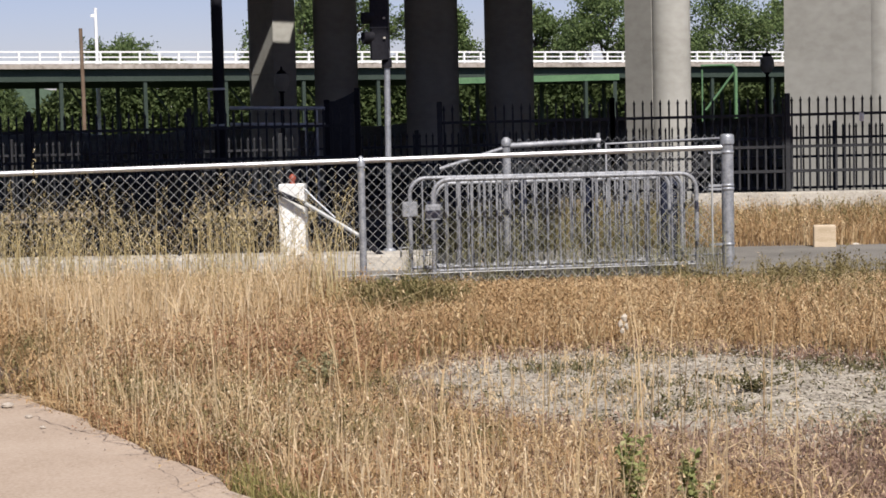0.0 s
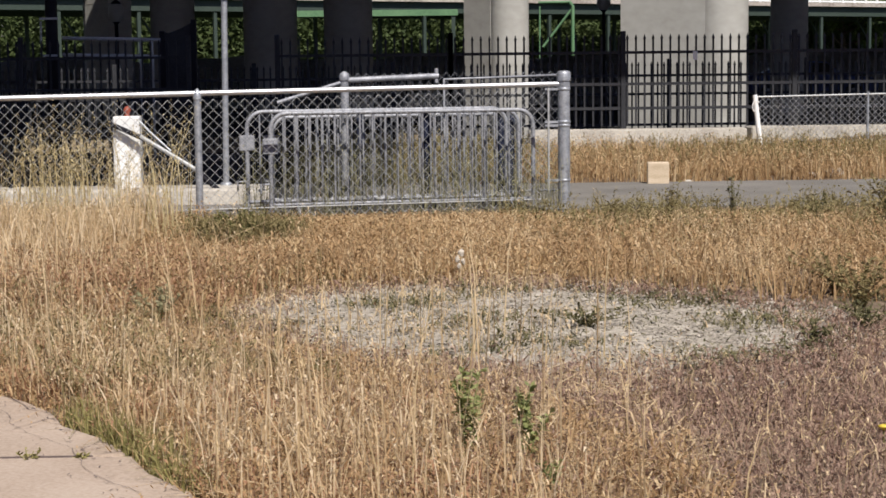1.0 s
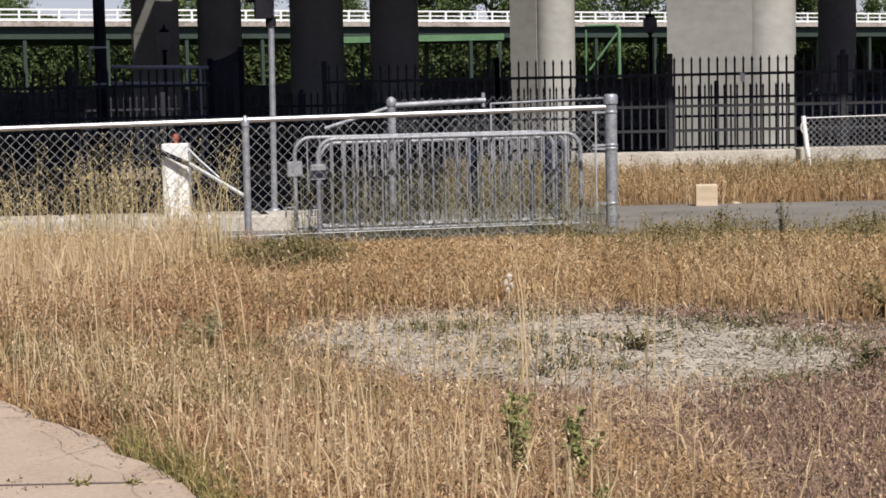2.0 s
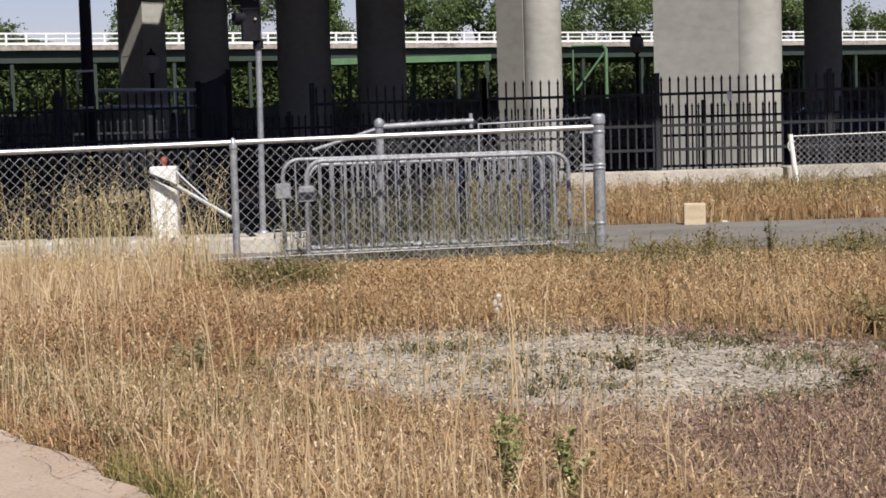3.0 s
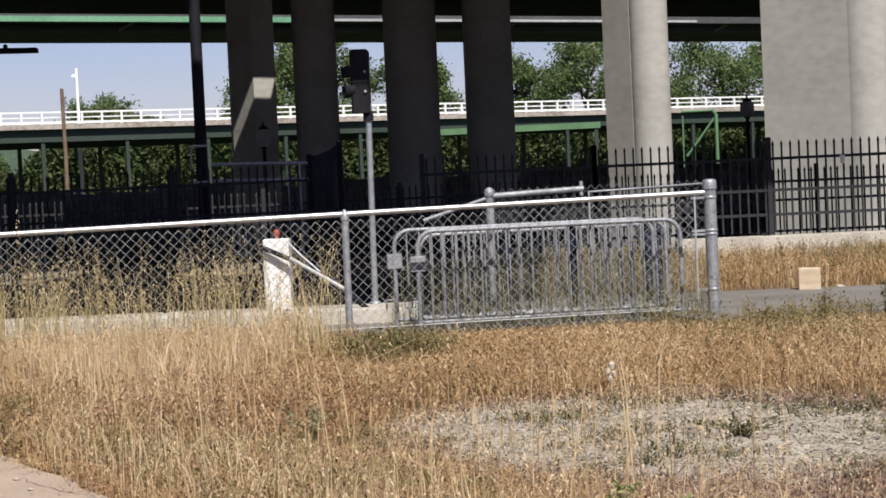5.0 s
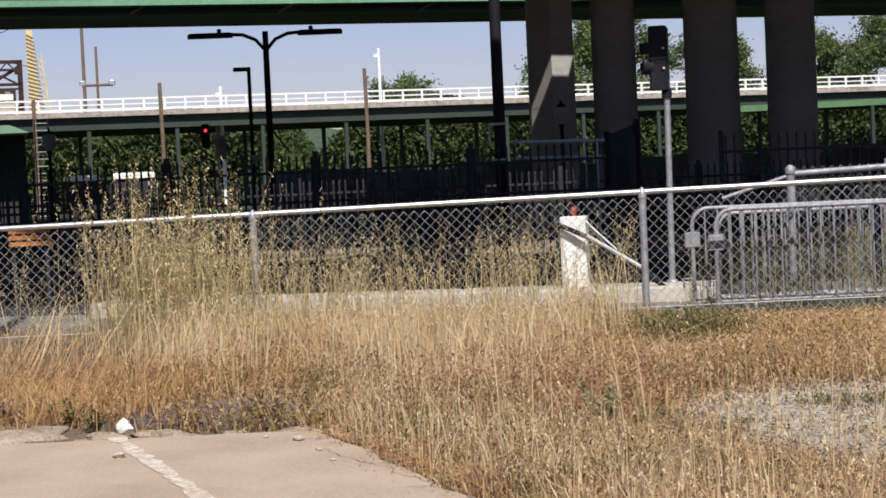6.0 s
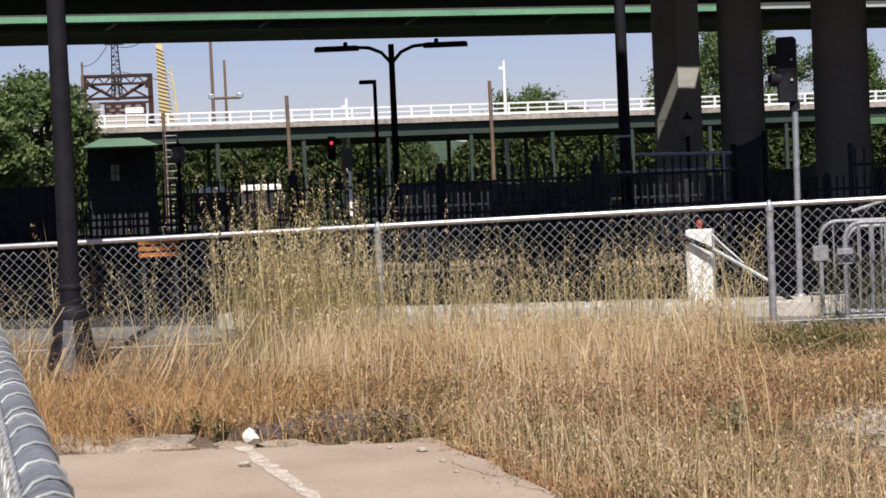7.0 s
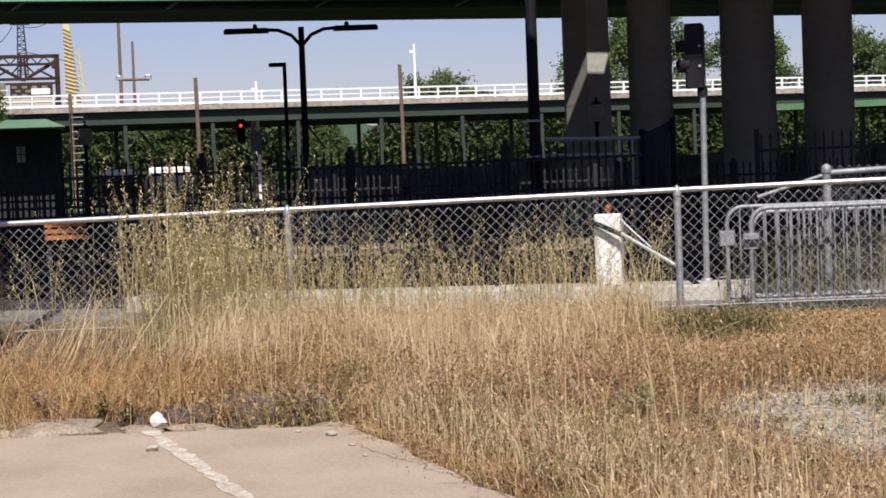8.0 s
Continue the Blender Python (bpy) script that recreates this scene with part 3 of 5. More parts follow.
lace = Build().tube(turns, 0.0021, 5).mesh("lacing_wire", M_WIRE)
knots = Build()
for i in range(150):
    x = -2.2 + 0.042 * i
    sway = 0.004 * math.sin(i * 2.1)
    knots.tube([(x - 0.014, 0.020 + sway, 0.945), (x - 0.004, 0.034, 0.962), (x + 0.008, 0.030 + sway, 0.978), (x + 0.004, 0.024, 0.992), (x - 0.010, 0.028, 0.986)], 0.0032, 5)
part("knuckled_edge", knots, M_WIRE, near, "twisted wire ends along the rail")
for i in range(50):
    o = part("lacing_wire", lace, None, near)
    o.location, o.scale = (-2.7 + i * 0.14 + 0.035 * math.sin(i * 1.7), 0, 0), (1 + 0.7 * math.sin(i * 2.3), 1, 1)


# ---------------------------------------------------------------- black picket fences
PICKET = Build()
PICKET.box(-0.0125, -0.0125, 0, 0.0125, 0.0125, 1.30)
PICKET.add([(-0.02, -0.02, 1.285), (0.02, -0.02, 1.285), (0.02, 0.02, 1.285), (-0.02, 0.02, 1.285), (0, 0, 1.36)], [(0, 1, 4), (1, 2, 4), (2, 3, 4), (3, 0, 4), (3, 2, 1, 0)])
PICKET = PICKET.mesh("picket", M_BLACK)


def picket_fence(x0, x1, y, z, height, bay, step, rails, label, z_end=None, post_r=0.035):
    f = thing("picket_fence", (x0, y, z), label, "fence", "picket fences")
    n = round((x1 - x0) / bay)
    for i in range(n + 1):
        part("post", Build().box(i * bay - post_r, -post_r, 0, i * bay + post_r, post_r, height + 0.04, 0.008), M_BLACK, f)
    for h in rails:
        part("rail", Build().box(0, -0.02, h - 0.02, n * bay, 0.02, h + 0.02), M_BLACK, f)
    k = int(n * bay / step)
    for i in range(k):
        o = part("picket", PICKET, None, f)
        o.location, o.scale = ((i + 0.5) * step, 0, 0.03), (1, 1, (height - 0.03) / 1.36)
    return f


picket_fence(3.23 - 2.42 * 2, 3.23 - 2.42, 25.0, 0.10, 1.63, 2.42, 0.121, (0.30, 0.93, 1.37), "tall black steel picket fence on a low footing")
picket_fence(-2.85 - 2.32 * 7, -2.85, 25.0, 0.10, 1.63, 2.32, 0.116, (0.30, 0.93, 1.37), "long black steel picket fence on a low footing")
picket_fence(3.23 - 2.42, 3.23 + 2.42 * 4, 25.0, 0.41, 1.32, 2.42, 0.121, (0.28, 0.62, 1.06), "tall black steel picket fence on a low wall")
picket_fence(-18, 9.0, 29.0, 0.03, 1.33, 2.25, 0.105, (0.30, 0.80, 1.10), "lower black steel picket fence further back")


# ---------------------------------------------------------------- things by the road
def rounded_frame(w, h, r, z0):
    pts = [(0, 0, z0), (0, 0, z0 + h - r)]
    pts += [(r - r * math.cos(a), 0, z0 + h - r + r * math.sin(a)) for a in [math.pi / 2 * k / 6 for k in range(1, 7)]]
    pts += [(w - r + r * math.sin(a), 0, z0 + h - r + r * math.cos(a)) for a in [math.pi / 2 * k / 6 for k in range(0, 7)]]
    return pts + [(w, 0, z0)]


def crowd_barrier(x, y, z, w=2.32, h=0.84, bars=20, turn=FENCE_TURN, plate=0.0):
    f = thing("crowd_barrier", (x, y, z), "galvanised tubular crowd barrier stacked behind the wire fence", "barrier", "stacked crowd barriers", turn=turn)
    part("frame", Build().tube(rounded_frame(w, h, 0.14, 0.0), 0.019, 10), M_DULL, f)
    part("bottom_rail", Build().tube([(0, 0, 0.06), (w, 0, 0.06)], 0.016, 8), M_DULL, f)
    bar = Build().tube([(0, 0, 0.06), (0, 0, h)], 0.0085, 6).mesh("bar", M_DULL)
    for i in range(bars):
        o = part("bar", bar, None, f)
        o.location = ((i + 1) * w / (bars + 1), 0, 0)
    part("latch_plate", Build().box(-0.07, -0.024, 0.50 + plate, 0.065, -0.004, 0.63 + plate, 0.01), M_DULL, f)
    part("hook", Build().tube([(-0.02, -0.02, 0.24), (-0.09, -0.02, 0.24), (-0.09, -0.02, 0.16)], 0.010, 6), M_DULL, f)
    for sx in (0.22, w - 0.22):
        part("foot", Build().tube([(sx, -0.16, -0.01), (sx, -0.10, 0.03), (sx, 0.0, 0.05), (sx, 0.10, 0.03), (sx, 0.16, -0.01)], 0.012, 6), M_DULL, f)
    return f


crowd_barrier(-1.05, 15.15, 0.06)
crowd_barrier(-1.27, 15.42, 0.07, plate=0.01)
crowd_barrier(-1.075, 15.66, 0.07, 2.25, 0.82, 21)
crowd_barrier(-1.075, 15.80, 0.05, 2.25, 0.80, 22)

# white marker cabinet with a red knob
c = thing("marker_bollard", (-2.53, 17.0, 0.17), "white painted square bollard with a small red knob on the kerb", "bollard", turn=2)
part("body", Build().box(-0.125, -0.12, 0, 0.125, 0.12, 0.68, 0.012), M_WHITE, c)
part("knob", Build().turned([(0.03, 0.68), (0.02, 0.695), (0.022, 0.705), (0.034, 0.72), (0.036, 0.74), (0.022, 0.765), (0.006, 0.775)], 14), M_RED, c)
part("foot_plate", Build().box(-0.11, -0.126, 0.03, -0.05, -0.12, 0.06), M_KERB, c)

# leaning barrier arm
a = thing("barrier_arm", (0, 0, 0), "fallen galvanised barrier arm leaning on the bollard", "barrier arm")
# arm is black for its backlit look; a light tube paints the bright middle
part("arm", Build().tube([(-2.68, 16.83, 0.79), (-2.35, 16.80, 0.64), (-1.9, 16.78, 0.36), (-1.55, 16.74, 0.06)], 0.024, 10), M_LAMP, a, "arm coloured black as it looks against the white bollard")
part("bright_middle", Build().tube([(-2.38, 16.78, 0.665), (-1.86, 16.76, 0.345)], 0.020, 10), M_WIRE, a, "light tube laid over the arm's bright middle")
part("stay", Build().tube([(-2.40, 16.9, 0.80), (-2.30, 16.86, 0.70), (-2.1, 16.8, 0.52)], 0.012, 8), M_GALV, a)

solid("concrete_block", Build().box(-0.12, -0.1, 0, 0.12, 0.1, 0.15, 0.02), M_KERB, "small pale concrete block beside the kerb", "block", at=(-1.25, 16.55, 0.02), turn=6)

# traffic signal
s = thing("traffic_signal", (-1.625, 17.2, 0.17), "black two-lamp traffic signal turned away on a grey pole", "traffic signal")
part("pole", Build().tube([(0, 0, 0), (0.02, 0, 1.95)], 0.030, 14), M_GALV, s)
part("pole_base", Build().turned([(0.06, 0), (0.06, 0.015), (0.04, 0.03)], 14), M_GALV, s)
part("coupling", Build().turned([(0.05, 1.78), (0.05, 1.85), (0.04, 1.87)], 12, (0.018, 0)), M_LAMP, s)
head = part("signal_head", Build().box(-0.135, -0.08, 1.855, 0.045, 0.12, 2.47, 0.022), M_LAMP, s)
part("seam", Build().box(-0.137, -0.083, 2.155, 0.047, 0.122, 2.165, 0.003), M_BLACK, head)
for z in (2.27, 2.08):
    hood = [(0.072 * math.cos(q), 0.072 * math.sin(q)) for q in [math.radians(-215 + 250 * k / 12) for k in range(13)]]
    rim_v = [(x_, y_ * 0.98, 0.0) for x_, y_ in hood] + [(x_ * 0.9, y_ * 0.9, 0.0) for x_, y_ in hood]
    rim_v += [(x_, y_, 0.10) for x_, y_ in hood] + [(x_ * 0.9, y_ * 0.9, 0.10) for x_, y_ in hood]
    quads = []
    for k in range(12):
        quads += [(k, k + 1, 27 + k, 26 + k), (14 + k, 13 + k, 39 + k, 40 + k), (26 + k, 27 + k, 40 + k, 39 + k)]
    visor = part("visor", Build().add(rim_v, quads, True), M_LAMP, head)
    visor.matrix_local = pose(-0.11, -0.02, z, 90, 0, -68)
    part("lens", Build().turned([(0.066, 0.0), (0.066, 0.012), (0.045, 0.02)], 16), M_GLASS, visor)
    part("bolt", Build().turned([(0.012, 0), (0.012, 0.012)], 8), M_KERB, head).matrix_local = pose(0.01, -0.09, z - 0.02, 90, 0, 0)

# dark posts standing among the barriers
for x, y in ((-0.30, 15.95), (0.30, 16.02), (0.98, 16.15), (1.06, 16.2)):
    o = thing("navy_post", (x, y, 0.02), "dark navy square steel post behind the stacked barriers", "post", "navy posts", turn=11)
    part("post", Build().box(-0.035, -0.035, 0, 0.035, 0.035, 0.86, 0.006), M_NAVY, o)
    part("foot", Build().box(-0.09, -0.09, 0, 0.09, 0.09, 0.015, 0.004), M_NAVY, o)

# orange barricade board in the dark beyond the fence
o = thing("barricade", (-8.84, 18.3, 0.025), "weathered orange barricade board with dark slots on two legs", "barricade", turn=24)
for k in range(3):
    part("board", Build().box(-0.23, -0.02, 0.71 + k * 0.07, 0.23, 0.02, 0.757 + k * 0.07, 0.006), M_ORANGE, o)
for x in (-0.18, 0.18):
    part("leg", Build().box(x - 0.02, 0.021, 0, x + 0.02, 0.05, 0.90), M_BLACK, o)

solid("small_sign", Build().box(-0.032, -0.006, 0, 0.032, 0.006, 0.12, 0.005), M_WHITE, "small blank white plate wired to the picket fence", "sign", at=(4.24, 24.965, 1.36))

# second gate: short post, swing arm and wire leaf
g = thing("swing_gate", (-0.434, 15.9, 0), "open chain-link swing gate behind the fence", "gate", turn=8)
part("hinge_post", Build().tube([(0, 0, 0), (0, 0, 1.2)], 0.038, 14), M_DULL, g)
part("cap", Build().turned([(0.046, 1.17), (0.048, 1.2), (0.04, 1.23), (0.015, 1.25)], 14), M_DULL, g)
part("arm", Build().tube([(0, 0, 1.17), (0.85, 0.0, 1.20)], 0.028, 10), M_DULL, g)
part("arm_end", Build().tube([(0.83, 0, 1.14), (0.83, 0, 1.27)], 0.018, 8), M_DULL, g)
part("brace", Build().tube([(-0.6, 0, 0.98), (0, 0, 1.16)], 0.018, 8), M_DULL, g)
part("leaf_frame", Build().tube([(0.9, 0, 0.15), (0.9, 0, 1.17), (2.0, 0, 1.20), (2.0, 0, 0.15), (0.9, 0, 0.15)], 0.013, 8), M_DULL, g)
part("chain_link_mesh", link_mesh(0.0, 2.0, 0.15, 1.23, 0.08, 0.002), M_DULL, g)

# wire fence by the wall
w = thing("wire_fence", (4.9, 24.2, 0), "low chain-link fence with a white end post before the wall", "fence", turn=2)
part("end_post", Build().tube([(0.12, -0.05, 0), (0.03, 0, 0.87)], 0.035, 12), M_WHITE, w, "leaning white end post")
part("top_wire", Build().tube([(0, 0, 0.84), (4.5, 0, 0.9)], 0.012, 8), M_WIRE, w)
part("chain_link_mesh", link_mesh(0.05, 4.5, 0.05, 0.86, 0.085, 0.0050, slope=0.012), M_RAIL, w)
part("chain", Build().tube([(0.03 + (0.045 - 0.002 * k) * math.cos(k), -0.04 + 0.004 * k, 0.76 - 0.015 * k + 0.05 * math.sin(k)) for k in [0.5 * i for i in range(14)]], 0.008, 6), M_WHITE, w)
for x in (1.6, 3.1, 4.5):
    part("line_post", Build().tube([(x, 0, 0), (x, 0, 0.9)], 0.02, 8), M_GALV, w)

solid("plywood_box", Build().box(-0.115, -0.1, 0, 0.115, 0.1, 0.225, 0.008), M_WOOD, "small pale plywood box at the grass edge", "box", at=(2.83, 19.0, 0.02), turn=-6)

# black lamp post before the fence
p = thing("lamp_post", (-6.585, 12.07, 0), "tall black lamp post with a flared base", "lamp post")
part("shaft", Build().turned([(0.080, 0.45), (0.075, 1.5), (0.067, 4.0), (0.060, 6.5)], 18), M_LAMP, p)
part("base", Build().turned([(0.235, 0), (0.23, 0.04), (0.205, 0.07), (0.185, 0.16), (0.15, 0.34), (0.128, 0.47), (0.132, 0.50), (0.118, 0.53), (0.082, 0.57)], 18), M_LAMP, p)
part("collar", Build().turned([(0.079, 0.68), (0.086, 0.685), (0.086, 0.72), (0.079, 0.725)], 18), M_LAMP, p)
plate = Build().add([(0.02, -0.232, 0.04), (0.13, -0.195, 0.04), (0.085, -0.135, 0.46), (0.015, -0.150, 0.46), (0.02, -0.20, 0.04), (0.11, -0.16, 0.04), (0.07, -0.10, 0.46), (0.015, -0.12, 0.46)],
     [(0, 1, 2, 3), (1, 5, 6, 2), (0, 3, 7, 4), (3, 2, 6, 7), (0, 4, 5, 1), (4, 7, 6, 5)])
# cover is lighter than the post: its colour carries the pale highlight
part("access_cover", plate, M_GREYPAINT, p, "access cover in lighter grey for its highlight")


# ---------------------------------------------------------------- plants
def blades(name, material, seed, where, n, h, width, lean=0.25, heads=0.0, spike=(0.012, 0.003), label="", category="dry grass", droop=0.3, per=8, tall=None, flat=0.0, aim=None):
    """Many bent blades as one object. where(rng, n) gives x, y; h is (low, high)."""
    g = np.random.default_rng(seed)
    xy = where(g, n)
    n = len(xy)
    hh = g.uniform(h[0], h[1], n) * g.uniform(0.75, 1.1, n)
    if tall:
        hh = hh * tall(xy[:, 0], xy[:, 1])
    az = g.normal(aim[0], aim[1], n) if aim else g.uniform(0, 2 * np.pi, n)
    ln = flat + np.abs(g.normal(0, lean, n))
    dx, dy = np.cos(az) * ln, np.sin(az) * ln
    fa = g.uniform(0, 2 * np.pi, n)
    wx, wy = np.cos(fa) * width / 2, np.sin(fa) * width / 2
    wj = g.uniform(0.6, 1.4, n)
    base = np.column_stack([xy, np.zeros(n)])
    side = np.column_stack([wx * wj, wy * wj, np.zeros(n)])
    mid = base + np.column_stack([dx * hh * 0.35, dy * hh * 0.35, hh * 0.55])
    up = np.sqrt(np.maximum(0.1, 1 - ln ** 2 * 0.6))
    tip = base + np.column_stack([dx * hh * (1 + droop), dy * hh * (1 + droop), hh * up])
    v = np.stack([base - side, base + side, mid + side * 0.8, mid - side * 0.8, tip], 1).reshape(-1, 3)
    o = np.arange(n)[:, None] * 5
    f = np.concatenate([o + np.array([[0, 1, 2]]), o + np.array([[0, 2, 3]]), o + np.array([[3, 2, 4]])])
    if heads:
        k = np.nonzero(g.uniform(0, 1, n) < heads)[0]
        k = np.repeat(k, per)
        m = len(k)
        s = g.uniform(0.0, 1.0, m) ** 0.8
        p = tip[k] + (mid[k] - tip[k]) * ((1 - s) * 0.75)[:, None] + g.normal(0, 0.010, (m, 3))
        a = g.uniform(0, 2 * np.pi, m)
        L, W = spike[0] * g.uniform(0.7, 1.7, m), spike[1] * g.uniform(0.45, 1.0, m)
        d = np.column_stack([np.cos(a) * 0.7, np.sin(a) * 0.7, g.uniform(-1, 0.6, m)])
        q = np.column_stack([-np.sin(a), np.cos(a), np.zeros(m)])
        hv = np.stack([p + q * W[:, None], p - q * W[:, None], p + d * L[:, None]], 1).reshape(-1, 3)
        ho = len(v) + np.arange(m)[:, None] * 3
        v = np.concatenate([v, hv])
        f = np.concatenate([f, ho + np.array([[0, 1, 2]])])
    return solid(name, arrays(name, v, f, material), None, label, category, kind="stuff")


def in_box(x0, x1, y0, y1, keep=None):
    def where(g, n):
        p = np.column_stack([g.uniform(x0, x1, n), g.uniform(y0, y1, n)])
        return p[keep(p[:, 0], p[:, 1], g)] if keep else p
    return where


EX, EY = np.array([e[0] for e in edge]), np.array([e[1] for e in edge])


def bare_turf(x, y, g):
    """Little straw stands in the green strip at the path's edge."""
    return (y < 5.4) | (y > 6.6) | (x > np.interp(y, EY, EX) + 0.24) | (g.uniform(0, 1, len(x)) < 0.25)


def off_path(x, y, gap=0.0):
    right = x > np.interp(y, EY, EX) + gap
    return right | (y > 8.55 + 0.12 * (x + 2.6))


def patchy(x, y, k=1.0, s=0.0):
    """Slow waves from 0 to 1 that make the growth uneven."""
    return 0.5 + 0.25 * np.sin(1.9 * k * x + 1.3 * np.sin(1.1 * k * y + s)) + 0.25 * np.sin(2.7 * k * y + 1.7 * np.sin(1.6 * k * x + 2 * s))


def mud(x, y):
    return ((x - 0.62) / 1.5) ** 2 + ((y - 8.65 + 0.23 * (x - 0.62)) / 1.55) ** 2


def tall_side(x, y, g):
    """Tall growth stands right of a line from the path's end to the lamp post; left of it the ground is trodden."""
    return (x + 0.40 * y + 0.25 * np.sin(3 * y) > 0.25 * g.uniform(-1, 1, len(x))) & (((x + 3.4) / 0.7) ** 2 + ((y - 9.35) / 0.6) ** 2 > 1.0)


def round_shrub(x, y):
    """Growth stays low round the dark shrub at the fence."""
    return 1.0 - 0.6 * np.exp(-((x + 1.05) / 0.45) ** 2 - ((y - 12.0) / 1.0) ** 2)


def by_kerb(x, y):
    """Straw stands lower along the kerb before the fence."""
    return np.where(x < -2.0, np.clip(1.0 - 0.5 * (y - 11.4) / 2.4, 0.5, 1.0), 1.0) * round_shrub(x, y)


def by_road(x, y):
    """Growth gets shorter towards the fence and the road."""
    return np.where(x > -1.5, np.clip(1.0 - 0.65 * (y - 12.3) / 2.2, 0.3, 1.0), 1.0) * round_shrub(x, y)


# tall pale straw towards the fence
blades("dry_grass", M_BLEACHED, 51, in_box(-6.0, -1.75, 10.2, 14.1, lambda x, y, g: tall_side(x, y, g) & (g.uniform(0, 1, len(x)) < patchy(x, y, 2.0, 6) ** 1.5 * np.clip((y - 9.6) / 2.5, 0.2, 1))), 11000, (0.28, 0.60), 0.008, 0.16, 0.25, spike=(0.024, 0.006), tall=by_kerb, label="bleached upright straw stalks before the fence", per=6)
blades("dry_grass", M_BLEACHED, 52, in_box(-2.6, 0.6, 4.6, 10.4, lambda x, y, g: off_path(x, y, 0.05) & bare_turf(x, y, g) & (mud(x, y) > 0.6) & (x < np.interp(y, EY, EX) + 1.45 * g.uniform(0.1, 1, len(x)))), 5600, (0.10, 0.36), 0.005, 0.25, 0.5, spike=(0.018, 0.005), label="bleached straw stalks along the path", per=5)
blades("dry_grass", M_STRAW, 11, in_box(-9.5, -0.2, 8.7, 14.3, lambda x, y, g: off_path(x, y, 0.03) & tall_side(x, y, g) & (g.uniform(0, 1, len(x)) < (0.10 + 0.90 * patchy(x, y) ** 1.5) * np.clip((y - 8.0) / 4.0, 0.3, 1)) & ((x < np.where(y > 11.5, -1.75, -1.4)) | (g.uniform(0, 1, len(x)) < 0.5 * (-0.2 - x) * (y < 11.5)))), 33000, (0.14, 0.46), 0.0065, 0.27, 0.35, spike=(0.020, 0.0055), tall=lambda x, y: (0.55 + 0.85 * patchy(x, y, 2.4, 2)) * by_kerb(x, y), label="tall pale straw-coloured dry grass before the fence", per=7, droop=0.35)
blades("dry_grass", M_GOLD, 12, in_box(-9.5, 0.4, 8.6, 14.5, lambda x, y, g: off_path(x, y, 0.03) & (tall_side(x, y, g) | (g.uniform(0, 1, len(x)) < 0.10)) & (mud(x, y) > 1.0)), 36000, (0.06, 0.27), 0.009, 0.65, 0.5, spike=(0.022, 0.009), tall=by_road, label="golden brown undergrowth of dry grass", droop=0.6)
# golden grass at the path's edge
blades("dry_grass", M_STRAW, 13, in_box(-2.7, 0.7, 3.4, 8.9, lambda x, y, g: off_path(x, y, 0.02) & bare_turf(x, y, g) & (x < np.interp(y, EY, EX) + 0.2 + 1.25 * g.uniform(0, 1, len(x)) ** 1.7) & (mud(x, y) > 1.15) & (g.uniform(0, 1, len(x)) < 0.12 + 0.88 * patchy(x, y, 2.2, 1) ** 1.4)), 25000, (0.06, 0.30), 0.0048, 0.36, 0.35, spike=(0.015, 0.0045), label="straw-coloured grass along the path", droop=0.45, per=7)
blades("dry_grass", M_GOLD, 14, in_box(-2.7, 0.9, 3.4, 8.9, lambda x, y, g: off_path(x, y, 0.0) & bare_turf(x, y, g) & (x < np.interp(y, EY, EX) + 1.7) & (mud(x, y) > 0.95 + 0.3 * g.uniform(0, 1, len(x)))), 26000, (0.03, 0.17), 0.007, 0.8, 0.5, spike=(0.015, 0.0055), label="low golden brown grass along the path", droop=0.6)
blades("dry_grass", M_STRAW, 22, in_box(-1.9, 0.9, 4.0, 8.4, lambda x, y, g: off_path(x, y, 0.1)), 300, (0.36, 0.80), 0.005, 0.16, 0.9, spike=(0.016, 0.004), label="single tall straw stalks", per=14)
blades("green_grass", M_TURF, 15, in_box(-1.6, -0.5, 5.1, 6.35, lambda x, y, g: off_path(x, y, 0.0) & (x < np.interp(y, EY, EX) + (0.10 + 0.22 * patchy(x, y, 3.0, 1)) * g.uniform(0, 1, len(x)))), 8000, (0.04, 0.16), 0.005, 0.55, label="green grass at the edge of the path", category="grass")
# rust-coloured band before the fence
blades("rusty_weeds", M_GOLD, 16, in_box(-1.4, 5.5, 9.3, 15.1, lambda x, y, g: (mud(x, y) > 0.95 + 0.4 * g.uniform(0, 1, len(x))) & (g.uniform(0, 1, len(x)) < 0.25 + 0.75 * patchy(x, y, 1.3, 2))), 42000, (0.05, 0.24), 0.008, 0.5, 0.8, spike=(0.020, 0.008), tall=by_road, label="rust-brown withered weeds before the fence", category="weeds", per=6)
blades("rusty_weeds", M_STRAW, 28, in_box(-1.0, 5.5, 9.6, 15.2, lambda x, y, g: (mud(x, y) > 1.1) & (g.uniform(0, 1, len(x)) < patchy(x, y, 1.9, 5) ** 2)), 22000, (0.08, 0.30), 0.006, 0.4, 0.7, spike=(0.020, 0.006), tall=by_road, label="pale dead stalks among the rust-brown weeds", category="weeds", per=6)
blades("green_weeds", M_OLIVEWEED, 29, in_box(0.9, 5.5, 11.6, 15.5, lambda x, y, g: g.uniform(0, 1, len(x)) < patchy(x, y, 2.1, 1) ** 1.3 * np.clip((y - 11.4) / 2.0, 0, 1)), 13000, (0.05, 0.24), 0.006, 0.4, 0.8, spike=(0.022, 0.009), label="olive green weeds along the road's edge", category="weeds", per=7)
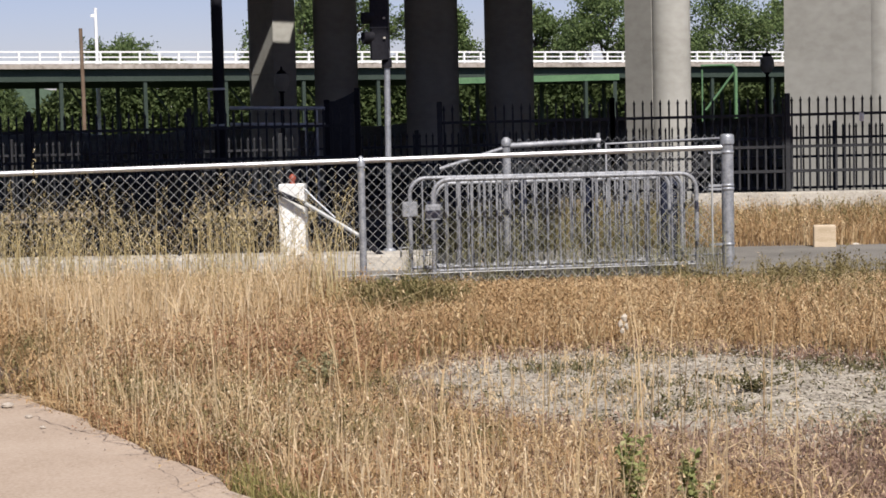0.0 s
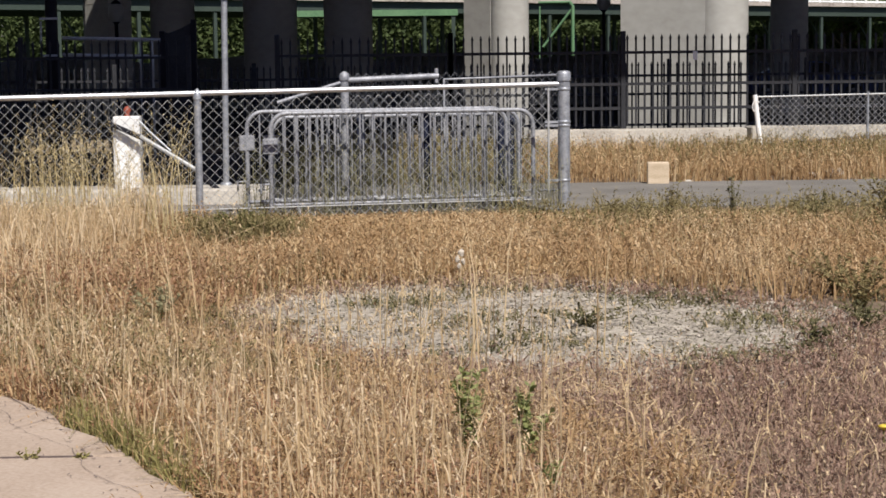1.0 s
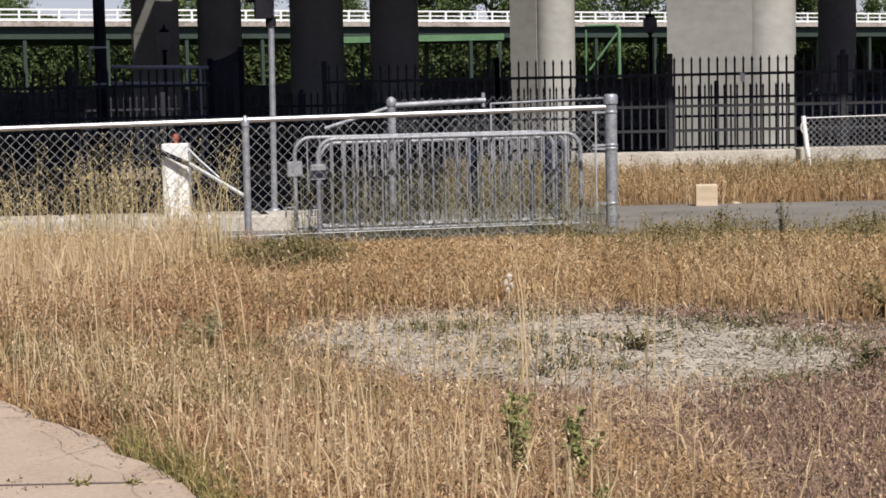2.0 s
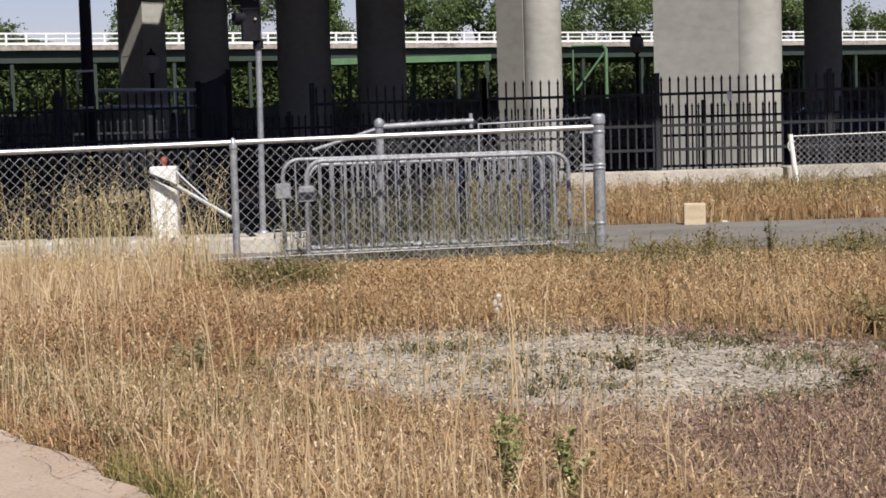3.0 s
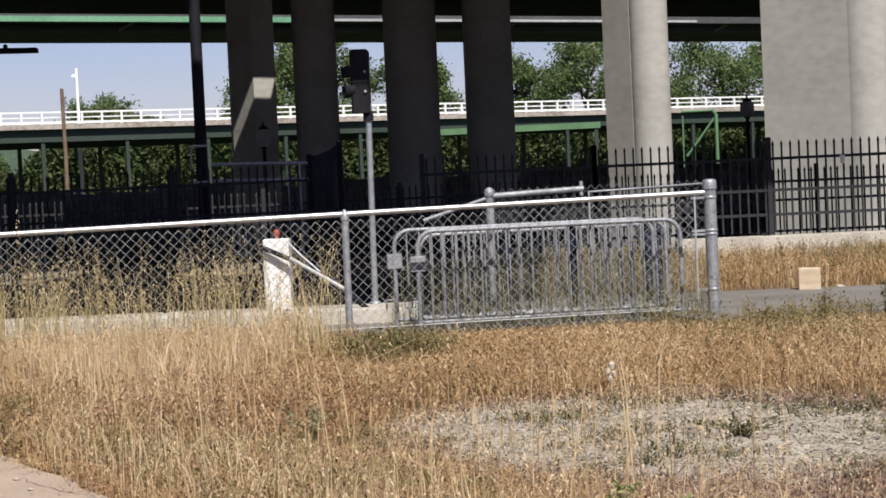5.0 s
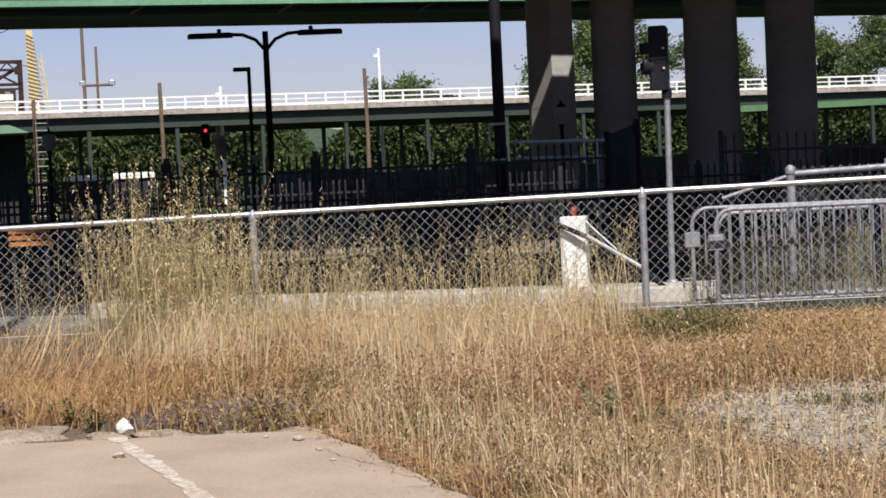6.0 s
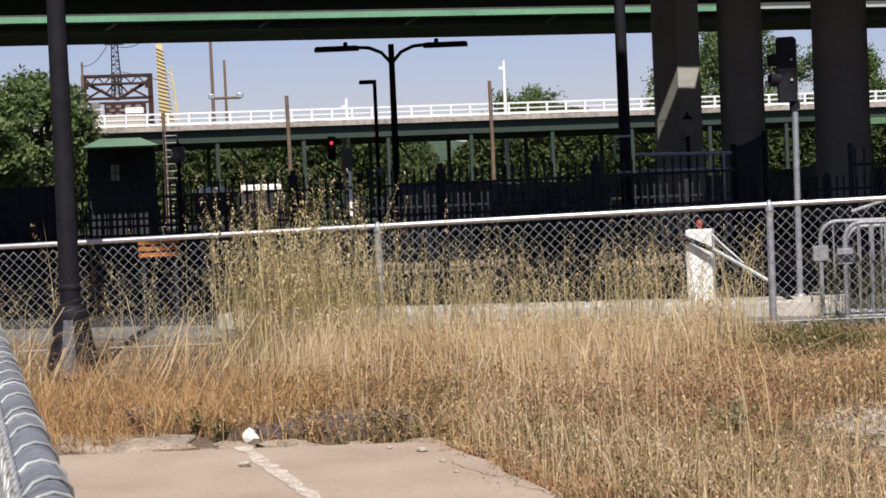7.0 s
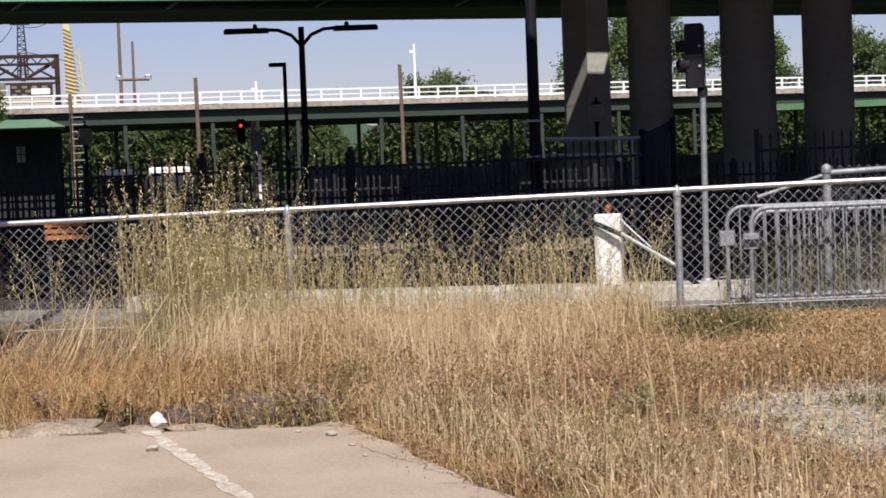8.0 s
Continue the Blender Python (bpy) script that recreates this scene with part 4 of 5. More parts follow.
# low withered growth in the foreground
blades("green_weeds", M_OLIVEWEED, 46, in_box(-1.65, -0.55, 12.3, 13.3, lambda x, y, g: ((x + 1.1) / 0.55) ** 2 + ((y - 12.8) / 0.5) ** 2 < g.uniform(0.2, 1, len(x))), 2200, (0.12, 0.30), 0.008, 0.4, 0.6, spike=(0.022, 0.009), label="olive green weeds round the shrubs at the fence", category="weeds", per=7)
blades("withered_weeds", M_MAUVE, 17, in_box(-1.2, 3.8, 3.6, 8.6, lambda x, y, g: (x > np.interp(y, EY, EX) + 0.4 + 0.7 * g.uniform(0, 1, len(x))) & (mud(x, y) > 0.75 + 0.5 * g.uniform(0, 1, len(x)))), 50000, (0.02, 0.10), 0.007, 0.8, 0.6, spike=(0.013, 0.0045), label="low purple-brown withered weeds", category="weeds", per=6)
blades("withered_weeds", M_STRAW, 23, in_box(-0.9, 3.8, 3.6, 8.0, lambda x, y, g: (x > np.interp(y, EY, EX) + 0.5) & (mud(x, y) > 1.0)), 3200, (0.04, 0.16), 0.005, 0.7, 0.8, spike=(0.014, 0.005), label="pale stalks among the withered weeds", category="weeds", per=5)
# sparse weeds on the mud
blades("withered_weeds", M_DUSTY, 18, in_box(-1.2, 2.8, 7.2, 10.4, lambda x, y, g: g.uniform(0, 1, len(x)) < patchy(x, y, 2.5, 1) ** 3), 9000, (0.02, 0.08), 0.008, 0.8, 0.6, spike=(0.02, 0.008), label="sparse low weeds on the dry mud", category="weeds")
blades("withered_weeds", M_STRAW, 24, in_box(-1.4, 2.8, 7.2, 10.4, lambda x, y, g: g.uniform(0, 1, len(x)) < patchy(x, y, 1.7, 4) ** 2 * np.clip(0.9 - 0.35 * x, 0.12, 1)), 7000, (0.02, 0.12), 0.005, 0.8, 0.4, spike=(0.016, 0.005), label="pale flattened straw on the dry mud", category="weeds")
blades("withered_weeds", M_MAUVE, 26, in_box(-1.6, 3.0, 7.0, 10.8, lambda x, y, g: np.abs(mud(x, y) - 1.0) < 0.35 * g.uniform(0, 1, len(x)) + 0.1), 8000, (0.02, 0.10), 0.008, 0.8, 0.7, spike=(0.02, 0.008), label="ragged dead weeds round the mud", category="weeds", per=6)
# flat dark blades give the mud its dark specks
blades("withered_weeds", M_DUSTY, 38, in_box(-1.2, 2.7, 6.9, 10.3, lambda x, y, g: (mud(x, y) < 1.2) & (g.uniform(0, 1, len(x)) < 0.35 + 0.65 * patchy(x, y, 4.0, 2))), 17000, (0.010, 0.034), 0.008, 0.6, 0.0, label="short flat dark blades that speckle the dry mud", category="weeds", flat=0.6)
g = np.random.default_rng(41)
n = 15000
ang, rad = g.uniform(0, 6.283, n), np.sqrt(g.uniform(0, 1.5, n))
c = np.column_stack([0.62 + 1.5 * rad * np.cos(ang), 8.65 - 0.39 * rad * np.cos(ang) + 1.55 * rad * np.sin(ang), 0.012 + g.uniform(0, 0.012, n)])
a = g.uniform(0, 6.283, n)
L, W = g.uniform(0.006, 0.022, n), g.uniform(0.003, 0.008, n)
d, q = np.column_stack([np.cos(a), np.sin(a), g.uniform(-0.3, 0.5, n)]) * L[:, None], np.column_stack([-np.sin(a), np.cos(a), g.uniform(-0.3, 0.6, n)]) * W[:, None]
solid("mud_flakes", arrays("mud_flakes", np.stack([c - d, c + q, c + d, c - q], 1).reshape(-1, 3), np.arange(n)[:, None] * 4 + np.array([[0, 1, 2, 3]]), M_FLAKE), None, "curled flakes of pale dry mud and chaff", "mud flakes", kind="stuff")
blades("russet_weeds", M_RUSTWEED, 31, in_box(-2.6, -0.5, 8.4, 11.6, lambda x, y, g: off_path(x, y, 0.05) & (mud(x, y) > 1.0) & (g.uniform(0, 1, len(x)) < np.exp(-((x + 1.7) / 0.7) ** 2 - ((y - 9.8) / 1.0) ** 2))), 15000, (0.08, 0.25), 0.007, 0.55, 0.6, spike=(0.016, 0.006), label="russet dead weeds beside the dry mud", category="weeds", per=6)
blades("russet_weeds", M_RUSTWEED, 32, in_box(-2.4, 1.2, 3.8, 8.4, lambda x, y, g: off_path(x, y, 0.02) & bare_turf(x, y, g) & (x < np.interp(y, EY, EX) + 0.1 + 1.5 * g.uniform(0, 1, len(x))) & (mud(x, y) > 1.05) & (g.uniform(0, 1, len(x)) < patchy(x, y, 1.9, 4))), 20000, (0.04, 0.17), 0.007, 0.7, 0.6, spike=(0.015, 0.006), label="russet dead weeds along the path", category="weeds", per=6)
blades("olive_weeds", M_OLIVEWEED, 39, in_box(-3.2, -0.2, 6.6, 10.8, lambda x, y, g: off_path(x, y, 0.15) & tall_side(x, y, g) & (mud(x, y) > 1.0) & (g.uniform(0, 1, len(x)) < patchy(x, y, 1.5, 6) ** 1.6)), 15000, (0.06, 0.22), 0.008, 0.5, 0.7, spike=(0.018, 0.008), label="dull olive weeds among the dry grass", category="weeds", per=6)
blades("matted_grass", M_STRAW, 42, in_box(-3.0, 1.0, 3.8, 11.8, lambda x, y, g: off_path(x, y, 0.02) & bare_turf(x, y, g) & tall_side(x, y, g) & (mud(x, y) > 0.9)), 17000, (0.04, 0.13), 0.010, 0.6, 0.0, label="matted curled dead leaves of dry grass", droop=0.9, flat=0.5)
blades("matted_grass", M_BLEACHED, 45, in_box(-1.7, 0.3, 5.6, 9.6, lambda x, y, g: off_path(x, y, 0.3) & (mud(x, y) > 0.5 + 0.6 * g.uniform(0, 1, len(x))) & (g.uniform(0, 1, len(x)) < patchy(x, y, 1.8, 2) ** 1.2)), 8000, (0.03, 0.13), 0.006, 0.5, 0.3, spike=(0.014, 0.005), label="pale bleached mat of fallen straw beside the dry mud", droop=0.8, flat=0.45, per=5)
blades("dry_grass", M_STRAW, 33, in_box(-6.0, -1.8, 11.8, 14.2, lambda x, y, g: tall_side(x, y, g)), 7000, (0.28, 0.56), 0.006, 0.2, 0.5, spike=(0.020, 0.0055), tall=by_kerb, label="pale standing straw along the fence")
blades("wild_oats", M_GREYGREEN, 34, in_box(-1.3, 1.5, 14.95, 16.3), 700, (0.25, 0.75), 0.005, 0.2, 0.9, spike=(0.020, 0.006), label="thin dry oats growing through the stacked barriers", category="wild oats", per=14)
# tall oats at the fence
blades("wild_oats", M_OLIVE, 19, in_box(-7.6, -4.0, 12.3, 13.7, lambda x, y, g: g.uniform(0, 1, len(x)) < np.exp(-((x + 5.05) / 0.46) ** 2) * 0.85 + 0.025), 3000, (0.40, 1.2), 0.0052, 0.18, 0.95, spike=(0.026, 0.0075), label="tall olive wild oats that overtop the rail", category="wild oats", per=22)
blades("wild_oats", M_OLIVE, 20, in_box(-9.0, -1.6, 12.6, 14.3, lambda x, y, g: g.uniform(0, 1, len(x)) < patchy(x, y, 2.2, 3) ** 1.5 * np.where(x < -5.7, 0.07, 1.0)), 4600, (0.42, 1.02), 0.006, 0.18, 0.9, spike=(0.022, 0.006), label="wild oats with ripe seed heads along the fence", category="wild oats", per=18)
blades("wild_oats", M_OLIVE, 30, in_box(-5.85, -4.6, 12.6, 13.4), 110, (1.12, 1.5), 0.006, 0.13, 1.0, spike=(0.026, 0.008), label="tallest wild oats standing above the rail", category="wild oats", per=34)
# fallen straw heap before the fence
blades("fallen_straw", M_ORANGESTRAW, 25, in_box(-7.8, -3.8, 8.85, 11.3, lambda x, y, g: g.uniform(0, 1, len(x)) < np.clip(1.2 - (y - 8.8) / 2.4, 0.05, 1) * (0.35 + 0.65 * patchy(x, y, 1.8, 2))), 15000, (0.08, 0.32), 0.007, 0.8, 0.3, label="tangled fallen orange straw", droop=0.5)
blades("fallen_straw", M_STRAW, 27, in_box(-7.3, -4.2, 9.0, 11.6), 240, (0.55, 1.15), 0.0065, 0.25, 0.1, label="long pale straws fallen across the heap", droop=0.4, flat=0.75, aim=(0.45, 0.9))
blades("fallen_straw", M_ORANGESTRAW, 43, in_box(-7.4, -4.4, 8.9, 11.0), 520, (0.2, 0.5), 0.0065, 0.3, 0.1, label="orange straws leaning over one another", droop=0.4, flat=0.55, aim=(0.6, 1.5))
blades("fallen_straw", M_ORANGESTRAW, 35, in_box(-6.9, -4.3, 8.05, 9.0, lambda x, y, g: g.uniform(0, 1, len(x)) < np.clip((y - 7.9) / 1.0, 0, 1)), 2600, (0.05, 0.20), 0.006, 1.0, 0.3, label="orange straw spilling over the end of the path", droop=0.5)
# beyond the road
blades("green_weeds", M_OLIVEWEED, 36, in_box(-1.2, 2.6, 19.3, 24.6, lambda x, y, g: x < 0.072 * y + 0.2 * g.uniform(-1, 1, len(x))), 7000, (0.15, 0.5), 0.012, 0.3, 0.5, spike=(0.03, 0.01), label="grey olive weeds beyond the stacked barriers", category="weeds")
blades("green_weeds", M_OLIVEWEED, 37, in_box(1.2, 12, 20.5, 24.7, lambda x, y, g: g.uniform(0, 1, len(x)) < 0.25 + 0.75 * np.clip((x / y - 0.13) / 0.08, 0, 1)), 7000, (0.16, 0.46), 0.012, 0.35, 0.6, spike=(0.03, 0.01), label="olive weeds below the wall", category="weeds")
blades("dry_grass", M_GOLD, 21, in_box(-0.3, 12, 19.25, 24.7, lambda x, y, g: (x > 0.064 * y + 0.2 * g.uniform(-1, 1, len(x))) & (g.uniform(0, 1, len(x)) < 0.35 + 0.65 * patchy(x, y, 1.2, 3))), 30000, (0.10, 0.36), 0.012, 0.4, 0.4, spike=(0.03, 0.01), label="golden dry grass between road and wall")

blades("dry_grass", M_STRAW, 44, in_box(1.2, 12, 19.25, 24.7, lambda x, y, g: (x > 0.064 * y) & (g.uniform(0, 1, len(x)) < patchy(x, y, 1.6, 1) ** 1.5)), 9000, (0.12, 0.42), 0.010, 0.35, 0.5, spike=(0.03, 0.009), label="pale standing stalks between road and wall")

# ---------------------------------------------------------------- single plants
def leafy_plant(name, x, y, h, spread, stems, leaves, leaf, material, seed, label, category):
    """Stems with many small leaves set along them."""
    rr = random.Random(seed)
    o = thing(name, (x, y, 0), label, category)
    lv = Build()
    for i in range(stems):
        a, q = rr.uniform(0, 6.28), spread * rr.uniform(0.1, 1)
        hh = h * rr.uniform(0.6, 1)
        tip = Vector((q * math.cos(a), q * math.sin(a), hh))
        mid_ = Vector((tip.x * 0.3, tip.y * 0.3, hh * 0.5))
        part("stem", Build().tube([(rr.uniform(-0.02, 0.02), rr.uniform(-0.02, 0.02), -0.02), mid_, tip], 0.003, 5, 0.0015), material, o)
        for k in range(leaves):
            s_ = rr.uniform(0.15, 1)
            c_ = mid_ * (2 * s_) if s_ < 0.5 else mid_ + (tip - mid_) * (2 * s_ - 1)
            d_ = Vector((rr.uniform(-1, 1), rr.uniform(-1, 1), rr.uniform(-0.2, 0.8))).normalized()
            w_ = d_.cross(Vector((rr.uniform(-1, 1), rr.uniform(-1, 1), 1))).normalized()
            L_ = leaf * rr.uniform(0.5, 1.2)
            lv.add([c_, c_ + d_ * L_ * 0.5 + w_ * L_ * 0.25, c_ + d_ * L_, c_ + d_ * L_ * 0.5 - w_ * L_ * 0.25], [(0, 1, 2, 3)])
    tagged(part("foliage", lv, material, o), kind="stuff")
    return o


leafy_plant("green_weed", 0.22, 5.55, 0.33, 0.08, 9, 52, 0.031, M_WEED, 1, "fresh green leafy weed among dead growth", "weed")
leafy_plant("green_weed", 0.40, 5.45, 0.30, 0.08, 9, 50, 0.031, M_WEED, 2, "fresh green leafy weed among dead growth", "weed")
leafy_plant("green_weed", 0.44, 5.0, 0.14, 0.05, 5, 26, 0.03, M_WEED, 3, "small green weed among dead growth", "weed")
leafy_plant("green_weed", -1.15, 8.6, 0.26, 0.30, 14, 30, 0.032, M_GREYGREEN, 4, "greyish green weed in the straw", "weed")
leafy_plant("dusty_shrub", -1.33, 12.85, 0.24, 0.22, 28, 110, 0.018, M_OLIVEWEED, 19, "small olive shrub at the fence", "shrub")
leafy_plant("dusty_shrub", -0.86, 12.85, 0.22, 0.24, 28, 110, 0.018, M_OLIVEWEED, 18, "low olive shrub at the fence", "shrub")
leafy_plant("dusty_shrub", -1.12, 12.75, 0.27, 0.24, 34, 120, 0.019, M_SHRUB, 5, "dark dusty green shrub at the fence", "shrub")
leafy_plant("dusty_shrub", 0.92, 8.5, 0.11, 0.30, 16, 26, 0.026, M_DUSTY, 6, "small dark weed on the dry mud", "weed")
leafy_plant("dusty_shrub", 1.86, 7.75, 0.14, 0.12, 8, 32, 0.03, M_DUSTY, 7, "small dark weed on the dry mud", "weed")
leafy_plant("dusty_shrub", 3.3, 11.7, 0.20, 0.40, 20, 50, 0.03, M_OLIVEWEED, 8, "dusty green shrub at the edge of the weeds", "shrub")
leafy_plant("dusty_shrub", 2.42, 9.6, 0.24, 0.32, 18, 50, 0.028, M_OLIVEWEED, 9, "dusty green shrub at the edge of the weeds", "shrub")
leafy_plant("dusty_shrub", 2.2, 14.0, 0.36, 0.10, 9, 34, 0.03, M_OLIVEWEED, 10, "tall thin dusty weed by the road", "weed")
leafy_plant("dusty_shrub", 2.66, 13.9, 0.42, 0.08, 8, 34, 0.03, M_DUSTY, 11, "tall thin dusty weed by the road", "weed")
leafy_plant("dusty_shrub", 3.75, 13.2, 0.46, 0.45, 30, 70, 0.03, M_OLIVEWEED, 12, "dusty green shrub by the road", "shrub")
leafy_plant("dusty_shrub", 3.95, 13.0, 0.52, 0.3, 22, 60, 0.03, M_DUSTY, 80, "dusty green shrub by the road", "shrub")
leafy_plant("dusty_shrub", 3.25, 13.5, 0.30, 0.12, 8, 34, 0.03, M_DUSTY, 81, "tall thin dusty weed by the road", "weed")
leafy_plant("dusty_shrub", 1.68, 13.8, 0.28, 0.22, 12, 36, 0.028, M_OLIVEWEED, 82, "low olive weed by the road", "weed")
leafy_plant("dusty_shrub", 3.5, 12.4, 0.22, 0.4, 18, 50, 0.03, M_OLIVEWEED, 83, "low olive weed at the edge of the weeds", "weed")
leafy_plant("dusty_shrub", 2.35, 8.9, 0.28, 0.26, 18, 50, 0.028, M_OLIVEWEED, 84, "olive weed at the edge of the dry mud", "weed")
leafy_plant("dusty_shrub", 2.22, 8.25, 0.16, 0.25, 14, 40, 0.026, M_DUSTY, 85, "small dark weed at the edge of the dry mud", "weed")
leafy_plant("dusty_shrub", -4.15, 8.95, 0.16, 0.2, 12, 40, 0.026, M_OLIVEWEED, 13, "low dark weed at the end of the path", "weed")
for i, (x, y) in enumerate(((-5.9, 8.9), (-5.2, 8.95), (-4.5, 8.92), (-3.9, 8.72), (-3.4, 8.8), (-2.9, 8.75), (-3.1, 9.05))):
    leafy_plant("dry_weed", x, y, 0.13 + 0.03 * (i % 3), 0.16, 12, 40, 0.022, (M_OLIVEWEED, M_GOLD, M_MAUVE)[i % 3], 40 + i, ("low dusty green weed", "low golden dry weed", "low brown dead weed")[i % 3] + " at the end of the path", "weed")
g = np.random.default_rng(91)
n = 200
fy = g.uniform(4.4, 7.6, n)
fx = np.interp(fy, EY, EX) - 0.30 * g.uniform(0, 1, n) ** 1.6
c = np.column_stack([fx, fy, np.full(n, 0.0345)])
a = g.normal(2.1, 0.7, n)
L, W = g.uniform(0.004, 0.022, n), g.uniform(0.0012, 0.003, n)
d, q = np.column_stack([np.cos(a), np.sin(a), np.zeros(n)]) * L[:, None], np.column_stack([-np.sin(a), np.cos(a), g.uniform(0.1, 0.6, n)]) * W[:, None]
solid("twig_litter", arrays("twig_litter", np.stack([c - d, c + q, c + d, c - q * np.array([1, 1, 0])], 1).reshape(-1, 3), np.arange(n)[:, None] * 4 + np.array([[0, 1, 2, 3]]), M_MULCH), None, "dark twigs and chaff strewn along the path's edge", "litter", kind="stuff")
leafy_plant("path_weed", -1.18, 5.62, 0.06, 0.06, 6, 16, 0.02, M_TURF, 14, "tiny weed in the joint of the path", "weed")
leafy_plant("path_weed", -1.38, 5.635, 0.035, 0.12, 12, 22, 0.018, M_OLIVEWEED, 16, "flat dry weed in the joint of the path", "weed")
leafy_plant("path_weed", -1.64, 5.635, 0.04, 0.05, 5, 14, 0.018, M_OLIVEWEED, 17, "tiny dry weed in the joint of the path", "weed")
leafy_plant("path_weed", -1.02, 5.62, 0.05, 0.05, 5, 14, 0.02, M_TURF, 15, "tiny weed in the joint of the path", "weed")

f = thing("yellow_flower", (1.6, 5.72, 0), "single small yellow flower among withered weeds", "flower")
part("stalk", Build().tube([(0, 0, -0.02), (0.0, 0, 0.06)], 0.003, 5), M_TURF, f)
part("bloom", Build().turned([(0.006, 0.055), (0.02, 0.066), (0.022, 0.07), (0.008, 0.074)], 10), M_YELLOW, f)
for i, (x, y) in enumerate(((-6.1, 8.55), (-5.3, 8.6), (-4.6, 8.66), (-2.75, 8.62))):
    leafy_plant("dry_weed", x, y, 0.08, 0.14, 10, 26, 0.02, (M_GOLD, M_MAUVE)[i % 2], 60 + i, ("flattened golden weed", "flattened brown weed")[i % 2] + " on the broken concrete", "weed")

# litter and stones
solid("paper_scrap", Build().blob(0, 0, 0.035, 0.045, 0.03, 0.04, 4, 0.3), M_WHITE, "crumpled white paper scrap at the end of the path", "litter", at=(-3.64, 8.5, 0.03))
for i, (x, y, r) in enumerate(((-3.33, 7.7, 0.028), (-2.6, 8.17, 0.024), (-2.4, 7.85, 0.014), (-2.8, 8.27, 0.012), (-2.25, 7.55, 0.012))):
    solid("stone", Build().blob(0, 0, r * 0.5, r * 1.3, r, r * 0.6, i, 0.2), M_STONE, "small pale stone lying on the path", "stone", "stones on the path", at=(x, y, 0.03))
for i, (x, y, r) in enumerate(((5.0, 20.0, 0.09), (4.75, 20.05, 0.05), (4.45, 19.6, 0.03), (3.2, 19.3, 0.03))):
    solid("rubble", Build().blob(0, 0, r * 0.5, r * 1.4, r, r * 0.6, i + 9, 0.25), M_KERB, "pale lump of rubble at the road's edge", "rubble", "rubble by the road", at=(x, y, 0.0))
f = thing("white_flower", (0.37, 10.2, 0), "withered stalk with a white tuft", "plant")
part("stalk", Build().tube([(0, 0, -0.02), (0.01, 0, 0.19)], 0.004, 5), M_STRAW, f)
part("tuft", Build().blob(0.01, 0, 0.20, 0.016, 0.014, 0.022, 3, 0.4).blob(-0.014, 0.004, 0.165, 0.014, 0.012, 0.020, 4, 0.4).blob(0.022, -0.004, 0.15, 0.012, 0.011, 0.018, 5, 0.4).blob(-0.004, 0.0, 0.125, 0.012, 0.010, 0.016, 6, 0.4), M_BEIGE, f)
b = Build()
rr = random.Random(5)
for i in range(420):
    x, y, L_ = -3.40 + rr.uniform(-0.6, 0.6), 9.25 + rr.uniform(-0.45, 0.5), rr.uniform(0.02, 0.07)
    b.box(x, y, 0, x + L_, y + 0.02, rr.uniform(0.01, 0.03))
solid("bark_mulch", b, M_MULCH, "dark patch of bark mulch beyond the path", "mulch", kind="stuff")


# ---------------------------------------------------------------- trees and distance
def tree_mesh(seed, h, spread, leaves, leaf, trunk_h=0.25):
    """Trunk with limbs, and a crown of small leaf clumps gathered round the limbs' ends."""
    rr = random.Random(seed)
    g = np.random.default_rng(seed)
    t = Build()
    t.tube([(0, 0, -0.2), (0.02 * h, 0, h * trunk_h), (0.0, 0.02 * h, h * 0.6), (0.02 * h, 0, h * 0.85)], h * 0.028, 9, h * 0.006)
    ends = []
    for i in range(16):
        a = i * 2.4 + rr.uniform(-0.4, 0.4)
        z0 = h * rr.uniform(trunk_h, 0.75)
        q = spread * rr.uniform(0.45, 1.0) * (1 - 0.45 * (z0 / h))
        e = (q * math.cos(a), q * math.sin(a), z0 + h * rr.uniform(0.08, 0.26))
        t.tube([(0, 0, z0), (e[0] * 0.5, e[1] * 0.5, z0 + (e[2] - z0) * 0.35), e], h * 0.011, 6, h * 0.003)
        ends.append(e)
        for k in range(3):
            ends.append((e[0] * rr.uniform(0.5, 1.1) + rr.uniform(-1, 1) * spread * 0.15, e[1] * rr.uniform(0.5, 1.1) + rr.uniform(-1, 1) * spread * 0.15, e[2] + h * rr.uniform(-0.08, 0.12)))
    ends = np.array(ends)
    c = ends[g.integers(0, len(ends), leaves)] + g.normal(0, 1, (leaves, 3)) * np.array([spread * 0.095, spread * 0.095, h * 0.036])
    u = g.normal(0, 1, (leaves, 3))
    u /= np.linalg.norm(u, axis=1)[:, None]
    w = np.cross(u, g.normal(0, 1, (leaves, 3)))
    w /= np.linalg.norm(w, axis=1)[:, None]
    L = leaf * g.uniform(0.5, 1.3, leaves)[:, None]
    v = np.stack([c - u * L, c + w * L * 0.45, c + u * L, c - w * L * 0.45], 1).reshape(-1, 3)
    f = np.arange(leaves)[:, None] * 4 + np.array([[0, 1, 2, 3]])
    return t, arrays("crown", v, f, M_LEAF)


def tree(x, y, h, spread, seed, leaves=15000, leaf=0.23, label="leafy green tree beyond the viaduct"):
    o = thing("tree", (x, y, 0), label, "tree", "far trees")
    t, crown = tree_mesh(seed, h, spread, leaves, leaf)
    part("trunk", t, M_BARK, o)
    part("crown", crown, None, o)
    return o


def polar(az, d):
    return d * math.sin(radians(az)), d * math.cos(radians(az))


